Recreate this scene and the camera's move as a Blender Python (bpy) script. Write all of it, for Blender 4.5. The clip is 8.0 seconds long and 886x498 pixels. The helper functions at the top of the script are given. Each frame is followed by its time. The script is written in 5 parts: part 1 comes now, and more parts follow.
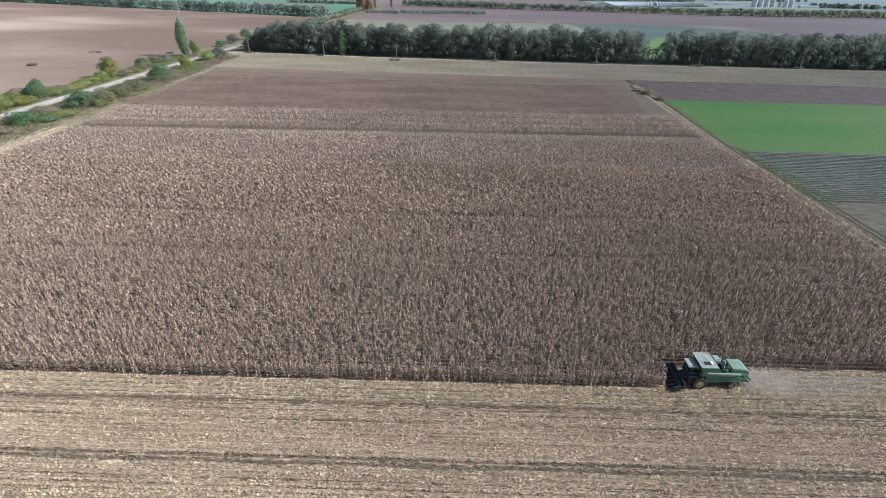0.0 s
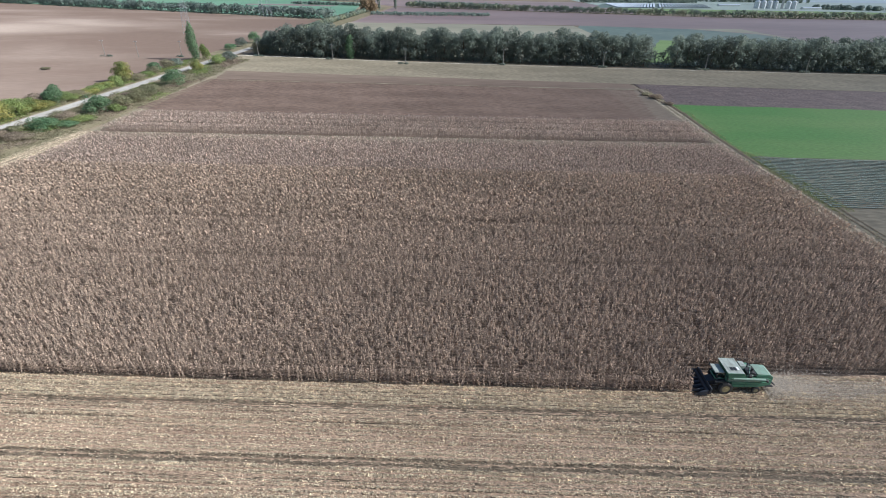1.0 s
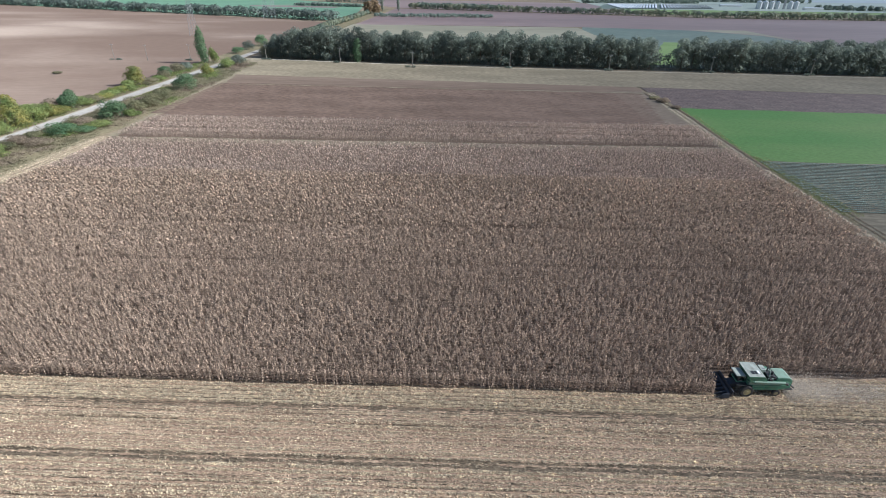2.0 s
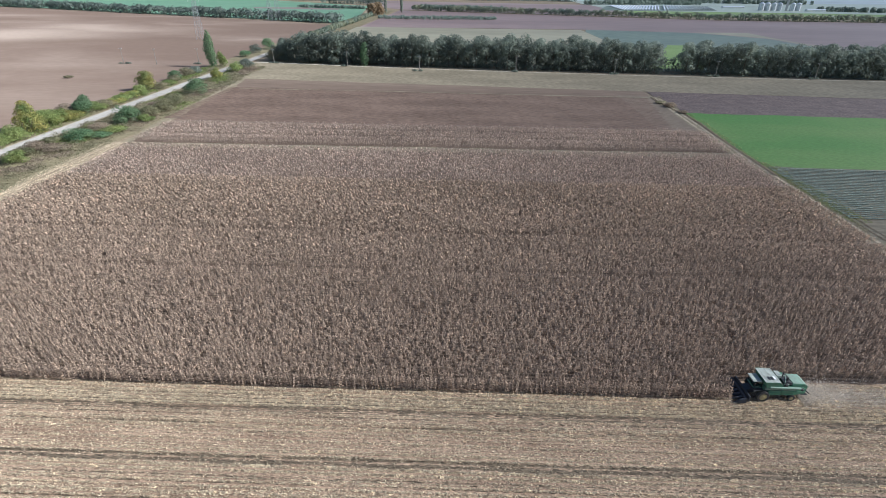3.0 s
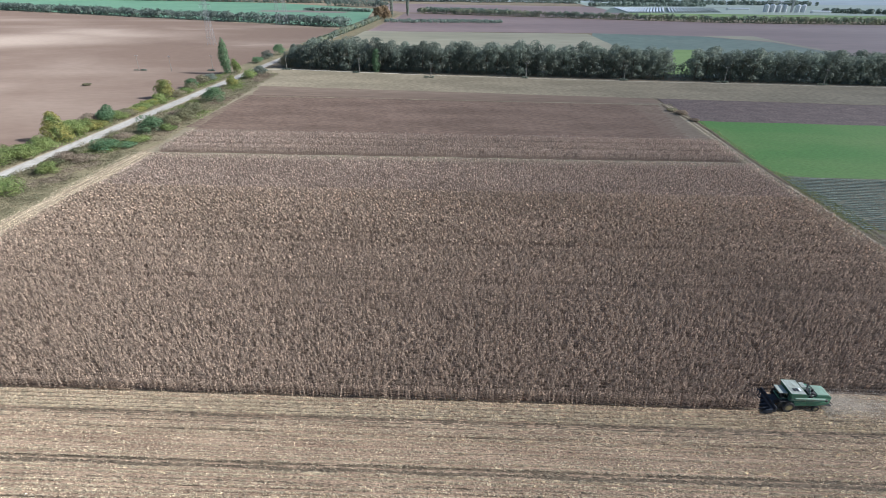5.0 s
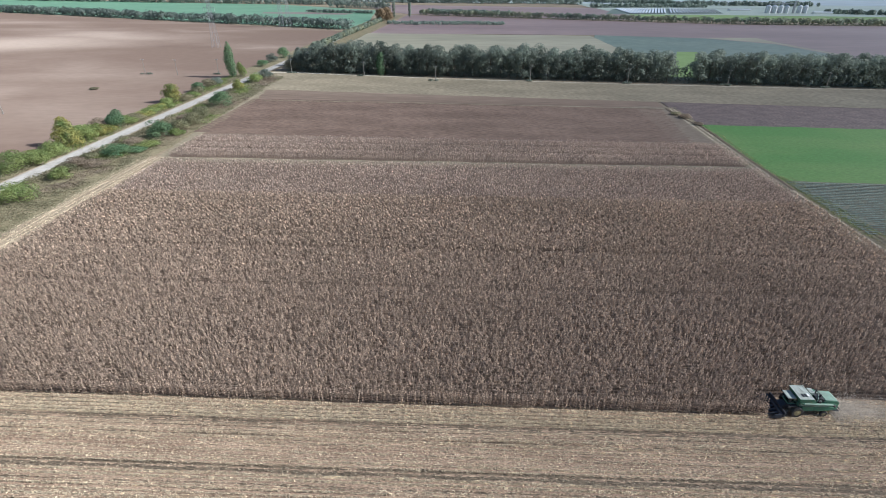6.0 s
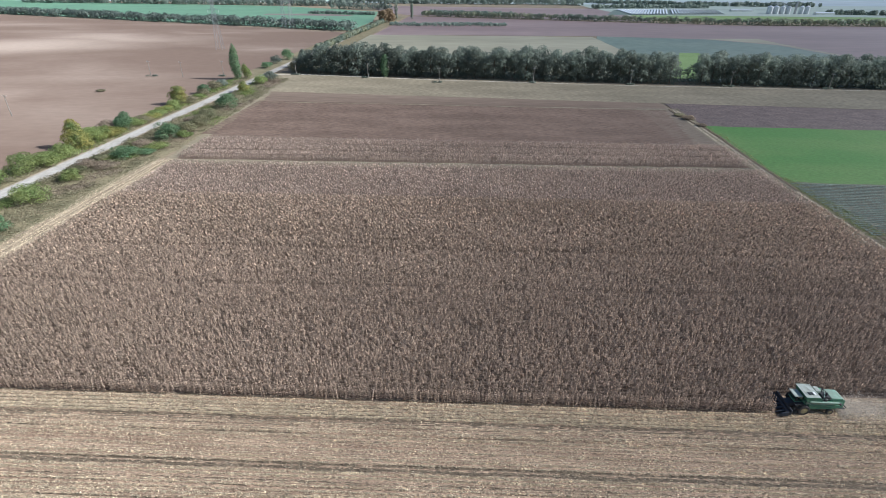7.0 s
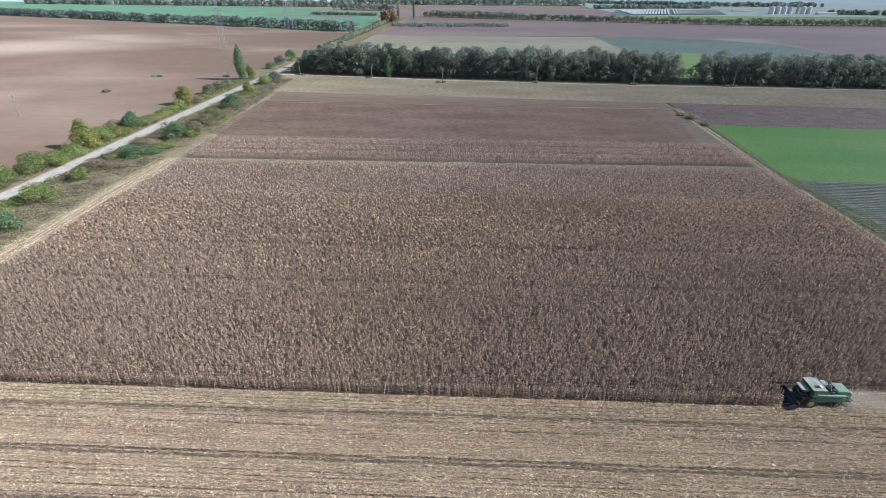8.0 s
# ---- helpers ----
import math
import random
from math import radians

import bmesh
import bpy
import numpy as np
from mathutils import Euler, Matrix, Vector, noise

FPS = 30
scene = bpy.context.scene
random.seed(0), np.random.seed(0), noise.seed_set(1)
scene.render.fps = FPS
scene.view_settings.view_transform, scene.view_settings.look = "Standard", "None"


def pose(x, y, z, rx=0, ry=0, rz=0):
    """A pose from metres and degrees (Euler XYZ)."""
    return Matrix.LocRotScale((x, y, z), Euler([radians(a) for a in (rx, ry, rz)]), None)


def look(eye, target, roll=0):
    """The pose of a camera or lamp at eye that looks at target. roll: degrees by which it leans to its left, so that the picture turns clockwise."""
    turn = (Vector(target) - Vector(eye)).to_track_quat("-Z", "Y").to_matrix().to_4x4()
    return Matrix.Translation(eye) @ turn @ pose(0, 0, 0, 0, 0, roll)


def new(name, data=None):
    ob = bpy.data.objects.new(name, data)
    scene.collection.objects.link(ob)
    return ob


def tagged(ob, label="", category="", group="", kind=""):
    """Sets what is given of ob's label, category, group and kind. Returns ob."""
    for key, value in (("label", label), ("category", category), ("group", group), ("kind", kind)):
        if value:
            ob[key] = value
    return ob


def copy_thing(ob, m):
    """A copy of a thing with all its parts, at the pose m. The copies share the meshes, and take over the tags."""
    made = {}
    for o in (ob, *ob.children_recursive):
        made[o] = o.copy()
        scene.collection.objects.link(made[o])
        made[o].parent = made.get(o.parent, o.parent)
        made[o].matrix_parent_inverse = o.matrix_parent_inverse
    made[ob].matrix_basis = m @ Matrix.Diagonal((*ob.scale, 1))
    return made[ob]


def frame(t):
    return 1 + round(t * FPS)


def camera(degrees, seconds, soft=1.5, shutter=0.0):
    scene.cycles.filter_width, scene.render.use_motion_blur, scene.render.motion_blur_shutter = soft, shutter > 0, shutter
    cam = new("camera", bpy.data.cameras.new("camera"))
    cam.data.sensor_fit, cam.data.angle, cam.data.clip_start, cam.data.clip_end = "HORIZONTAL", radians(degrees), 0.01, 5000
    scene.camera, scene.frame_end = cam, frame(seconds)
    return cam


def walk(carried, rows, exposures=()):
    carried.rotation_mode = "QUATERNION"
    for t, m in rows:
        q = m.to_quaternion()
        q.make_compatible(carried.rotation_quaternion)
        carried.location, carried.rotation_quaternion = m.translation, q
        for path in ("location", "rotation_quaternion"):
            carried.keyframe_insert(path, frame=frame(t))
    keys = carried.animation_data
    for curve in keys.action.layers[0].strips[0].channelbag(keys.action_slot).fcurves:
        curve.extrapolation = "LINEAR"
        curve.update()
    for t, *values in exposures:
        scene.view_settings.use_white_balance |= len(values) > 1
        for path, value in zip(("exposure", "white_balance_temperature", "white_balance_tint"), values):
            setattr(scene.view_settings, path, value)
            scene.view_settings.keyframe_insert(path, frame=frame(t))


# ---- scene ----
cam = camera(84.0, 8.0, soft=0.6)
PATH = [
    (0, (-2.06, -2.432, 42.537), (-2.113, -0.68, 41.574), 0.8),
    (0.5, (-4.138, -3.229, 43.535), (-4.192, -1.477, 42.572), 0.8),
    (1, (-6.29, -4.054, 44.579), (-6.346, -2.302, 43.617), 0.8),
    (1.5, (-8.18, -4.826, 45.512), (-8.238, -3.074, 44.549), 0.7),
    (2, (-10.104, -5.689, 46.525), (-10.163, -3.937, 45.563), 0.7),
    (3.5, (-14.815, -7.739, 49.546), (-14.881, -5.986, 48.586), 0.6),
    (4, (-16.258, -8.306, 50.509), (-16.326, -6.553, 49.548), 0.5),
    (4.5, (-17.436, -8.797, 51.354), (-17.507, -7.044, 50.394), 0.5),
    (6, (-20.58, -10.154, 53.958), (-20.658, -8.4, 53.001), 0.4),
    (6.5, (-21.419, -10.689, 54.55), (-21.498, -8.934, 53.593), 0.3),
    (7, (-22.17, -11.425, 54.65), (-22.253, -9.669, 53.695), 0.3),
    (7.5, (-22.857, -12.107, 54.554), (-22.943, -10.351, 53.601), 0.2),
    (8, (-23.564, -12.77, 54.431), (-23.652, -11.014, 53.479), 0.2),
]
walk(cam, [(t, look(eye, target, roll)) for t, eye, target, roll in PATH], [(0.0, 0.39, 5630, 8.5), (8.0, 0.39, 5630, 8.5)])

# ---- world, sun ----
SUN_AZ, SUN_EL = radians(-4), radians(33)
SUN_DIR = Vector((math.cos(SUN_EL) * math.cos(SUN_AZ), math.cos(SUN_EL) * math.sin(SUN_AZ), math.sin(SUN_EL)))
world = bpy.data.worlds.new("sky")
scene.world = world
world.use_nodes = True
wn = world.node_tree
sky = wn.nodes.new("ShaderNodeTexSky")
sky.sky_type = "NISHITA"
sky.sun_disc = False
sky.sun_elevation, sky.sun_rotation = SUN_EL, radians(94)
sky.air_density, sky.dust_density = 1.0, 2.0
wn.nodes["Background"].inputs["Strength"].default_value = 0.09
wn.links.new(sky.outputs[0], wn.nodes["Background"].inputs[0])
sun = new("sun", bpy.data.lights.new("sun", "SUN"))
sun.data.energy, sun.data.angle, sun.data.color = 4.95, radians(0.6), (1.0, 0.95, 0.88)
sun.matrix_world = look(SUN_DIR * 200, (0, 0, 0))

# ---- materials ----


def mat(name, c1, c2, big=0.05, fine=2.0, spread=0.25, rough=0.9, bump=0.0, island=0.0, obj=0.0, stretch=(1, 1, 1),
        translucent=0.0, metallic=0.0, spec=0.2, ramp=(0.35, 0.65), grain=None, matte=None, detail=5, patches=(), edge=0.2):
    """Two colours mixed by a coarse noise, shaded by a fine one; island and obj: value change from piece to piece;
    patches: (x, y, half length, half width, turn, strength) of stretches that take the second colour."""
    m = bpy.data.materials.new(name)
    m.use_nodes = True
    nt = m.node_tree
    n, l = nt.nodes, nt.links
    bsdf = n["Principled BSDF"]
    geo = n.new("ShaderNodeNewGeometry")
    mp = n.new("ShaderNodeMapping")
    mp.inputs["Scale"].default_value = stretch
    l.new(geo.outputs["Position"], mp.inputs[0])
    n1 = n.new("ShaderNodeTexNoise")
    n1.inputs["Scale"].default_value, n1.inputs["Detail"].default_value = big, detail
    l.new(mp.outputs[0], n1.inputs["Vector"])
    rp = n.new("ShaderNodeMapRange")
    rp.inputs["From Min"].default_value, rp.inputs["From Max"].default_value = ramp
    l.new(n1.outputs[0], rp.inputs[0])
    mx = n.new("ShaderNodeMix")
    mx.data_type = "RGBA"
    mx.inputs["A"].default_value, mx.inputs["B"].default_value = (*c1, 1), (*c2, 1)
    factor = rp.outputs[0]
    if patches:
        warp = n.new("ShaderNodeTexNoise")
        warp.inputs["Scale"].default_value, warp.inputs["Detail"].default_value = 0.012, 4
        l.new(geo.outputs["Position"], warp.inputs["Vector"])
        shift = n.new("ShaderNodeVectorMath")
        shift.operation = "MULTIPLY_ADD"
        shift.inputs[1].default_value = (90, 90, 0)
        l.new(warp.outputs["Color"], shift.inputs[0])
        l.new(geo.outputs["Position"], shift.inputs[2])
    for px, py, ra, rb, turn, strength in patches:
        pm = n.new("ShaderNodeMapping")
        pm.vector_type = "TEXTURE"
        pm.inputs["Location"].default_value = (px + 45, py + 45, 0)
        pm.inputs["Rotation"].default_value = (0, 0, radians(turn))
        pm.inputs["Scale"].default_value = (ra, rb, 1e5)
        l.new(shift.outputs[0], pm.inputs[0])
        ln = n.new("ShaderNodeVectorMath")
        ln.operation = "LENGTH"
        l.new(pm.outputs[0], ln.inputs[0])
        fall = n.new("ShaderNodeMapRange")
        fall.interpolation_type = "SMOOTHSTEP"
        fall.inputs["From Min"].default_value, fall.inputs["From Max"].default_value = 0.0, 1.3
        fall.inputs["To Min"].default_value, fall.inputs["To Max"].default_value = strength, 0.0
        l.new(ln.outputs["Value"], fall.inputs[0])
        both = n.new("ShaderNodeMath")
        both.operation = "MAXIMUM"
        l.new(factor, both.inputs[0])
        l.new(fall.outputs[0], both.inputs[1])
        factor = both.outputs[0]
    l.new(factor, mx.inputs["Factor"])
    n2 = n.new("ShaderNodeTexNoise")
    n2.inputs["Scale"].default_value, n2.inputs["Detail"].default_value = fine, 6
    mp2 = n.new("ShaderNodeMapping")
    mp2.inputs["Scale"].default_value = grain or stretch
    l.new(geo.outputs["Position"], mp2.inputs[0])
    l.new(mp2.outputs[0], n2.inputs["Vector"])
    r2 = n.new("ShaderNodeMapRange")
    r2.inputs["From Min"].default_value, r2.inputs["From Max"].default_value = 0.5 - edge, 0.5 + edge
    r2.inputs["To Min"].default_value, r2.inputs["To Max"].default_value = 1 - spread, 1 + spread
    l.new(n2.outputs[0], r2.inputs[0])
    value = r2.outputs[0]
    for amount, node, sock in ((island, "ShaderNodeNewGeometry", "Random Per Island"), (obj, "ShaderNodeObjectInfo", "Random")):
        if amount:
            rn = n.new(node)
            r3 = n.new("ShaderNodeMapRange")
            r3.inputs["To Min"].default_value, r3.inputs["To Max"].default_value = 1 - amount, 1 + amount
            l.new(rn.outputs[sock], r3.inputs[0])
            mu = n.new("ShaderNodeMath")
            mu.operation = "MULTIPLY"
            l.new(value, mu.inputs[0])
            l.new(r3.outputs[0], mu.inputs[1])
            value = mu.outputs[0]
    sc = n.new("ShaderNodeVectorMath")
    sc.operation = "SCALE"
    l.new(mx.outputs["Result"], sc.inputs[0])
    l.new(value, sc.inputs["Scale"])
    l.new(sc.outputs[0], bsdf.inputs["Base Color"])
    bsdf.inputs["Roughness"].default_value = rough
    bsdf.inputs["Metallic"].default_value = metallic
    bsdf.inputs["Specular IOR Level"].default_value = spec
    bsdf.inputs["Diffuse Roughness"].default_value = matte if matte is not None else (1.0 if rough > 0.7 else 0.0)
    if bump:
        bp = n.new("ShaderNodeBump")
        bp.inputs["Strength"].default_value, bp.inputs["Distance"].default_value = bump, 0.3
        l.new(n2.outputs[0], bp.inputs["Height"])
        l.new(bp.outputs[0], bsdf.inputs["Normal"])
    if translucent:
        tr = n.new("ShaderNodeBsdfTranslucent")
        l.new(sc.outputs[0], tr.inputs[0])
        ms = n.new("ShaderNodeMixShader")
        ms.inputs[0].default_value = translucent
        l.new(bsdf.outputs[0], ms.inputs[1])
        l.new(tr.outputs[0], ms.inputs[2])
        l.new(ms.outputs[0], n["Material Output"].inputs[0])
    return m


def plain(name, c, rough=0.5, metallic=0.0, dirt=0.2, spec=0.4):
    return mat(name, c, tuple(v * (1 - dirt) + 0.25 * dirt * k for v, k in zip(c, (0.5, 0.42, 0.33))), big=1.3, fine=9,
               spread=0.12, rough=rough, metallic=metallic, spec=spec)


M_EARTH = mat("dry_earth", (0.20, 0.155, 0.105), (0.26, 0.21, 0.14), 0.02, 0.8, 0.25, bump=0.5)
M_STUBBLE = mat("stubble_soil", (0.268, 0.184, 0.124), (0.39, 0.28, 0.192), 0.5, 4.5, 0.5, bump=0.9, stretch=(0.12, 1, 1), grain=(0.55, 1, 1), matte=0.5)
M_WHEEL = mat("compacted_soil", (0.122, 0.094, 0.063), (0.172, 0.132, 0.089), 0.8, 4.5, 0.6, bump=1.2, stretch=(0.2, 1, 1), grain=(0.4, 1, 1), matte=0.5)
M_CORNSOIL = mat("maize_soil", (0.13, 0.095, 0.07), (0.18, 0.13, 0.095), 0.1, 4.0, 0.3, bump=0.5)
M_FLAKE = mat("maize_straw", (0.605, 0.503, 0.352), (0.77, 0.658, 0.472), 0.6, 2.6, 0.35, island=0.45, translucent=0.3, grain=(0.6, 1, 1), matte=0.5)
M_CHAFF = mat("fresh_chaff", (0.57, 0.495, 0.402), (0.72, 0.635, 0.522), 0.5, 2.5, 0.2, island=0.25, matte=0.3)
M_MEADOW = mat("light_meadow", (0.17, 0.25, 0.085), (0.21, 0.29, 0.11), 0.05, 0.6, 0.15)
M_CORN = mat("dry_maize", (0.40, 0.305, 0.227), (0.482, 0.373, 0.281), 0.05, 2.3, 0.43, island=0.35, edge=0.12, translucent=0.36,
             stretch=(0.4, 1, 0.3), grain=(1, 1, 1), rough=0.8)
# Brighter copy of M_CORN: lifts the light on the farther rows by colour.
M_CORN3 = mat("brightened_dry_maize", (0.465, 0.362, 0.27), (0.56, 0.442, 0.336), 0.05, 2.1, 0.43, island=0.32, edge=0.12, translucent=0.36,
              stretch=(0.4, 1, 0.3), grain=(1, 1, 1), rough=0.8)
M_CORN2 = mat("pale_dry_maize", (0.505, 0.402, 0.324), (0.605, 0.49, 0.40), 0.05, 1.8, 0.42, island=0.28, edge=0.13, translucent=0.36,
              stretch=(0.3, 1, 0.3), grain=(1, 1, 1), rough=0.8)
M_PLOUGH = mat("ploughed_soil", (0.124, 0.085, 0.063), (0.168, 0.116, 0.087), 0.09, 1.4, 0.28, bump=0.9, stretch=(0.3, 1, 1), matte=0.7)
M_PLOUGH2 = mat("dark_ploughed_soil", (0.070, 0.054, 0.050), (0.104, 0.079, 0.072), 0.25, 1.6, 0.5, rough=0.7, bump=1.0, stretch=(0.6, 1, 1))
M_PLOUGH3 = mat("old_tilled_soil", (0.142, 0.102, 0.075), (0.185, 0.137, 0.102), 0.06, 1.0, 0.25, bump=0.7, stretch=(0.08, 1, 1), matte=0.7)
M_SANDY = mat("sandy_ploughed_soil", (0.158, 0.110, 0.082), (0.37, 0.295, 0.235), 0.012, 0.30, 0.07, detail=3, bump=0.3,
              stretch=(0.5, 1, 1), ramp=(0.46, 1.15), patches=(
                  (-440, 465, 120, 85, 18, 0.85), (-400, 545, 130, 55, -18, 0.7), (-560, 430, 90, 60, 0, 0.8), (-290, 330, 70, 26, -45, 0.32),
                  (-285, 235, 40, 30, 0, 0.4), (-205, 455, 36, 15, 10, 0.45), (-650, 700, 130, 40, 0, 0.4), (-330, 610, 80, 18, -10, 0.3)))
M_TAN = mat("grassy_soil", (0.160, 0.124, 0.091), (0.205, 0.16, 0.117), 0.05, 1.2, 0.2, bump=0.5, stretch=(0.35, 1, 1))
M_DRYGRASS = mat("dry_grass", (0.188, 0.158, 0.107), (0.25, 0.21, 0.143), 0.06, 0.9, 0.28, bump=0.6, stretch=(0.4, 1, 1))
M_VERGE = mat("verge_grass", (0.148, 0.13, 0.075), (0.205, 0.172, 0.105), 0.15, 1.3, 0.35, bump=0.8)
M_HEADLAND = mat("headland_straw", (0.2, 0.152, 0.102), (0.335, 0.268, 0.187), 0.9, 2.0, 0.45, bump=0.6, stretch=(1, 0.08, 1))
M_GREEN = mat("young_crop", (0.054, 0.124, 0.03), (0.105, 0.152, 0.05), 0.03, 1.5, 0.2, bump=0.35, stretch=(0.5, 1, 1), rough=0.7, ramp=(0.42, 0.75))
M_CABSOIL = mat("vegetable_soil", (0.098, 0.102, 0.076), (0.138, 0.136, 0.102), 0.2, 2.0, 0.3, bump=0.5, matte=0.0)
M_CAB = mat("cabbage_leaf", (0.14, 0.182, 0.155), (0.19, 0.235, 0.202), 0.3, 3.0, 0.2, island=0.3, rough=0.6)
# Most far fields get extra gloss: reflected horizon sky stands in for haze.
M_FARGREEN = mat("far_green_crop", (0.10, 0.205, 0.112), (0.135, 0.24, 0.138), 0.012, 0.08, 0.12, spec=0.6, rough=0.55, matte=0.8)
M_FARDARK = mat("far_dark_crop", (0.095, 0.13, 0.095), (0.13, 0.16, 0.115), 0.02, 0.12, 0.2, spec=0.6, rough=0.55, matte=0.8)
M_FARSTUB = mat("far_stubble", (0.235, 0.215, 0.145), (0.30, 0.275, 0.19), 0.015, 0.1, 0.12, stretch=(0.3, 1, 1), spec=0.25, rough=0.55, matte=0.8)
# The next two carry distance haze as a pale, bluish base colour.
M_FARHAZE = mat("far_hazed_fields", (0.255, 0.30, 0.235), (0.32, 0.36, 0.29), 0.006, 0.05, 0.12, stretch=(0.25, 1, 1), spec=0.8, rough=0.55, matte=0.8)
M_HILL = mat("hazed_hillside", (0.31, 0.36, 0.375), (0.40, 0.44, 0.43), 0.004, 0.03, 0.15, stretch=(0.3, 1, 1), spec=0.8, rough=0.55, matte=0.8)
# Far soil lightened to take up some of the haze.
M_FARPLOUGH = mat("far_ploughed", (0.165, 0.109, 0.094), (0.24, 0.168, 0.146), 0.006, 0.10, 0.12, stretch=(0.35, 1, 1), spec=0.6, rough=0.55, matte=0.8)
M_ASPHALT = mat("pale_asphalt", (0.29, 0.27, 0.24), (0.36, 0.338, 0.302), 0.25, 1.5, 0.2, rough=0.85, stretch=(1, 0.3, 1))
M_RUT = mat("worn_ground", (0.29, 0.24, 0.175), (0.36, 0.30, 0.22), 0.2, 1.0, 0.2, matte=0.3)
M_TRACK = mat("gravel_track", (0.45, 0.40, 0.31), (0.55, 0.49, 0.39), 0.2, 1.0, 0.15)
M_BARK = mat("bark", (0.13, 0.10, 0.075), (0.18, 0.145, 0.11), 0.8, 5.0, 0.3)


def leaf_mat(name, a, b, island=0.3, obj=0.16, big=0.25):
    return mat(name, a, b, big, 1.2, 0.2, island=island, obj=obj, translucent=0.42, rough=0.62, spec=0.35)


# Belt green lifted towards blue-grey, with the air's haze in the colour.
M_LEAF = leaf_mat("hazed_belt_leaves", (0.16, 0.192, 0.155), (0.225, 0.25, 0.195), 0.12, 0.34)
M_LEAF2 = leaf_mat("bush_leaves", (0.185, 0.25, 0.086), (0.305, 0.345, 0.12))
M_LEAF3 = leaf_mat("blue_green_leaves", (0.118, 0.208, 0.105), (0.18, 0.265, 0.135))
M_YELLOW = leaf_mat("turning_leaves", (0.18, 0.24, 0.082), (0.40, 0.35, 0.105), 0.2)
M_FRINGE = leaf_mat("pale_weeds", (0.17, 0.20, 0.085), (0.25, 0.255, 0.12))
M_ORANGE = leaf_mat("orange_leaves", (0.27, 0.19, 0.11), (0.33, 0.24, 0.14), island=0.2)
M_BROWNLEAF = leaf_mat("withered_leaves", (0.25, 0.198, 0.144), (0.335, 0.268, 0.193), island=0.15, big=0.12)
M_SCRUB = leaf_mat("scrub_leaves", (0.215, 0.205, 0.12), (0.31, 0.275, 0.172), island=0.15, big=0.12)
M_OLIVE = leaf_mat("olive_leaves", (0.165, 0.168, 0.092), (0.27, 0.25, 0.14), island=0.2, big=0.3)
# Far leaf colours are lightened and blued to paint in the haze.
M_FARLEAF = leaf_mat("hazed_far_leaves", (0.19, 0.237, 0.2), (0.24, 0.285, 0.235), island=0.12)
M_FARYEL = leaf_mat("hazed_turning_leaves", (0.185, 0.235, 0.185), (0.30, 0.315, 0.2), island=0.12, big=0.035)
M_WOOD = plain("weathered_pole", (0.33, 0.30, 0.26), 0.85)
M_STEEL = plain("galvanised_steel", (0.33, 0.34, 0.35), 0.5, 0.3)
M_PAINT = plain("green_paint", (0.075, 0.2, 0.122), 0.5, dirt=0.3)
M_PALE = plain("faded_green_paint", (0.33, 0.36, 0.315), 0.6, dirt=0.45)
M_FADE = plain("dusty_green_paint", (0.19, 0.29, 0.22), 0.6, dirt=0.4)
M_DARK = plain("dark_metal", (0.03, 0.032, 0.035), 0.6, 0.3)
M_HEAD = plain("header_metal", (0.035, 0.04, 0.05), 0.55, 0.2)
M_YRIM = plain("yellow_rim", (0.40, 0.33, 0.16), 0.6, dirt=0.6)
M_TYRE = plain("tyre_rubber", (0.035, 0.033, 0.03), 0.9, dirt=0.5)
M_WHITE = plain("white_panel", (0.78, 0.78, 0.75), 0.5)
M_SILO = plain("silo_steel", (0.55, 0.58, 0.62), 0.4, 0.4)
M_PV = plain("solar_glass", (0.58, 0.62, 0.70), 0.25, 0.35, dirt=0.05, spec=0.8)
M_GLASS = bpy.data.materials.new("cab_glass")
M_GLASS.use_nodes = True
_g = M_GLASS.node_tree.nodes["Principled BSDF"]
_g.inputs["Base Color"].default_value, _g.inputs["Roughness"].default_value = (0.6, 0.7, 0.68, 1), 0.03
_g.inputs["Transmission Weight"].default_value = 1.0

# ---- mesh helpers ----


def part(name, bm, material, parent=None, label=""):
    """A bmesh as one mesh object, under a thing or a part."""
    me = bpy.data.meshes.new(name)
    bm.to_mesh(me)
    bm.free()
    me.materials.append(material)
    ob = new(name, me)
    if parent is not None:
        ob.parent = parent
    return tagged(ob, label)


def thing(name, label, category, group="", at=(0, 0, 0)):
    ob = new(name)
    ob.location = at
    return tagged(ob, label, category, group)


def box(x0, x1, y0, y1, z0, z1, bevel=0.0, bm=None):
    bm = bm or bmesh.new()
    made = bmesh.ops.create_cube(bm, size=1, matrix=Matrix.Translation(((x0 + x1) / 2, (y0 + y1) / 2, (z0 + z1) / 2))
                                 @ Matrix.Diagonal((x1 - x0, y1 - y0, z1 - z0, 1)))
    if bevel:
        edges = list({e for v in made["verts"] for e in v.link_edges})
        bmesh.ops.bevel(bm, geom=edges, offset=bevel, segments=2, affect="EDGES", profile=0.6)
    return bm


def prism(profile, y0, y1, bevel=0.0, bm=None):
    """A profile of (x, z) points drawn out from y0 to y1."""
    bm = bm or bmesh.new()
    a = [bm.verts.new((x, y0, z)) for x, z in profile]
    b = [bm.verts.new((x, y1, z)) for x, z in profile]
    faces = [bm.faces.new(a), bm.faces.new(b[::-1])]
    for i in range(len(a)):
        j = (i + 1) % len(a)
        faces.append(bm.faces.new((a[j], a[i], b[i], b[j])))
    bmesh.ops.recalc_face_normals(bm, faces=faces)
    if bevel:
        bmesh.ops.bevel(bm, geom=list({e for f in faces for e in f.edges}), offset=bevel, segments=2, affect="EDGES")
    return bm


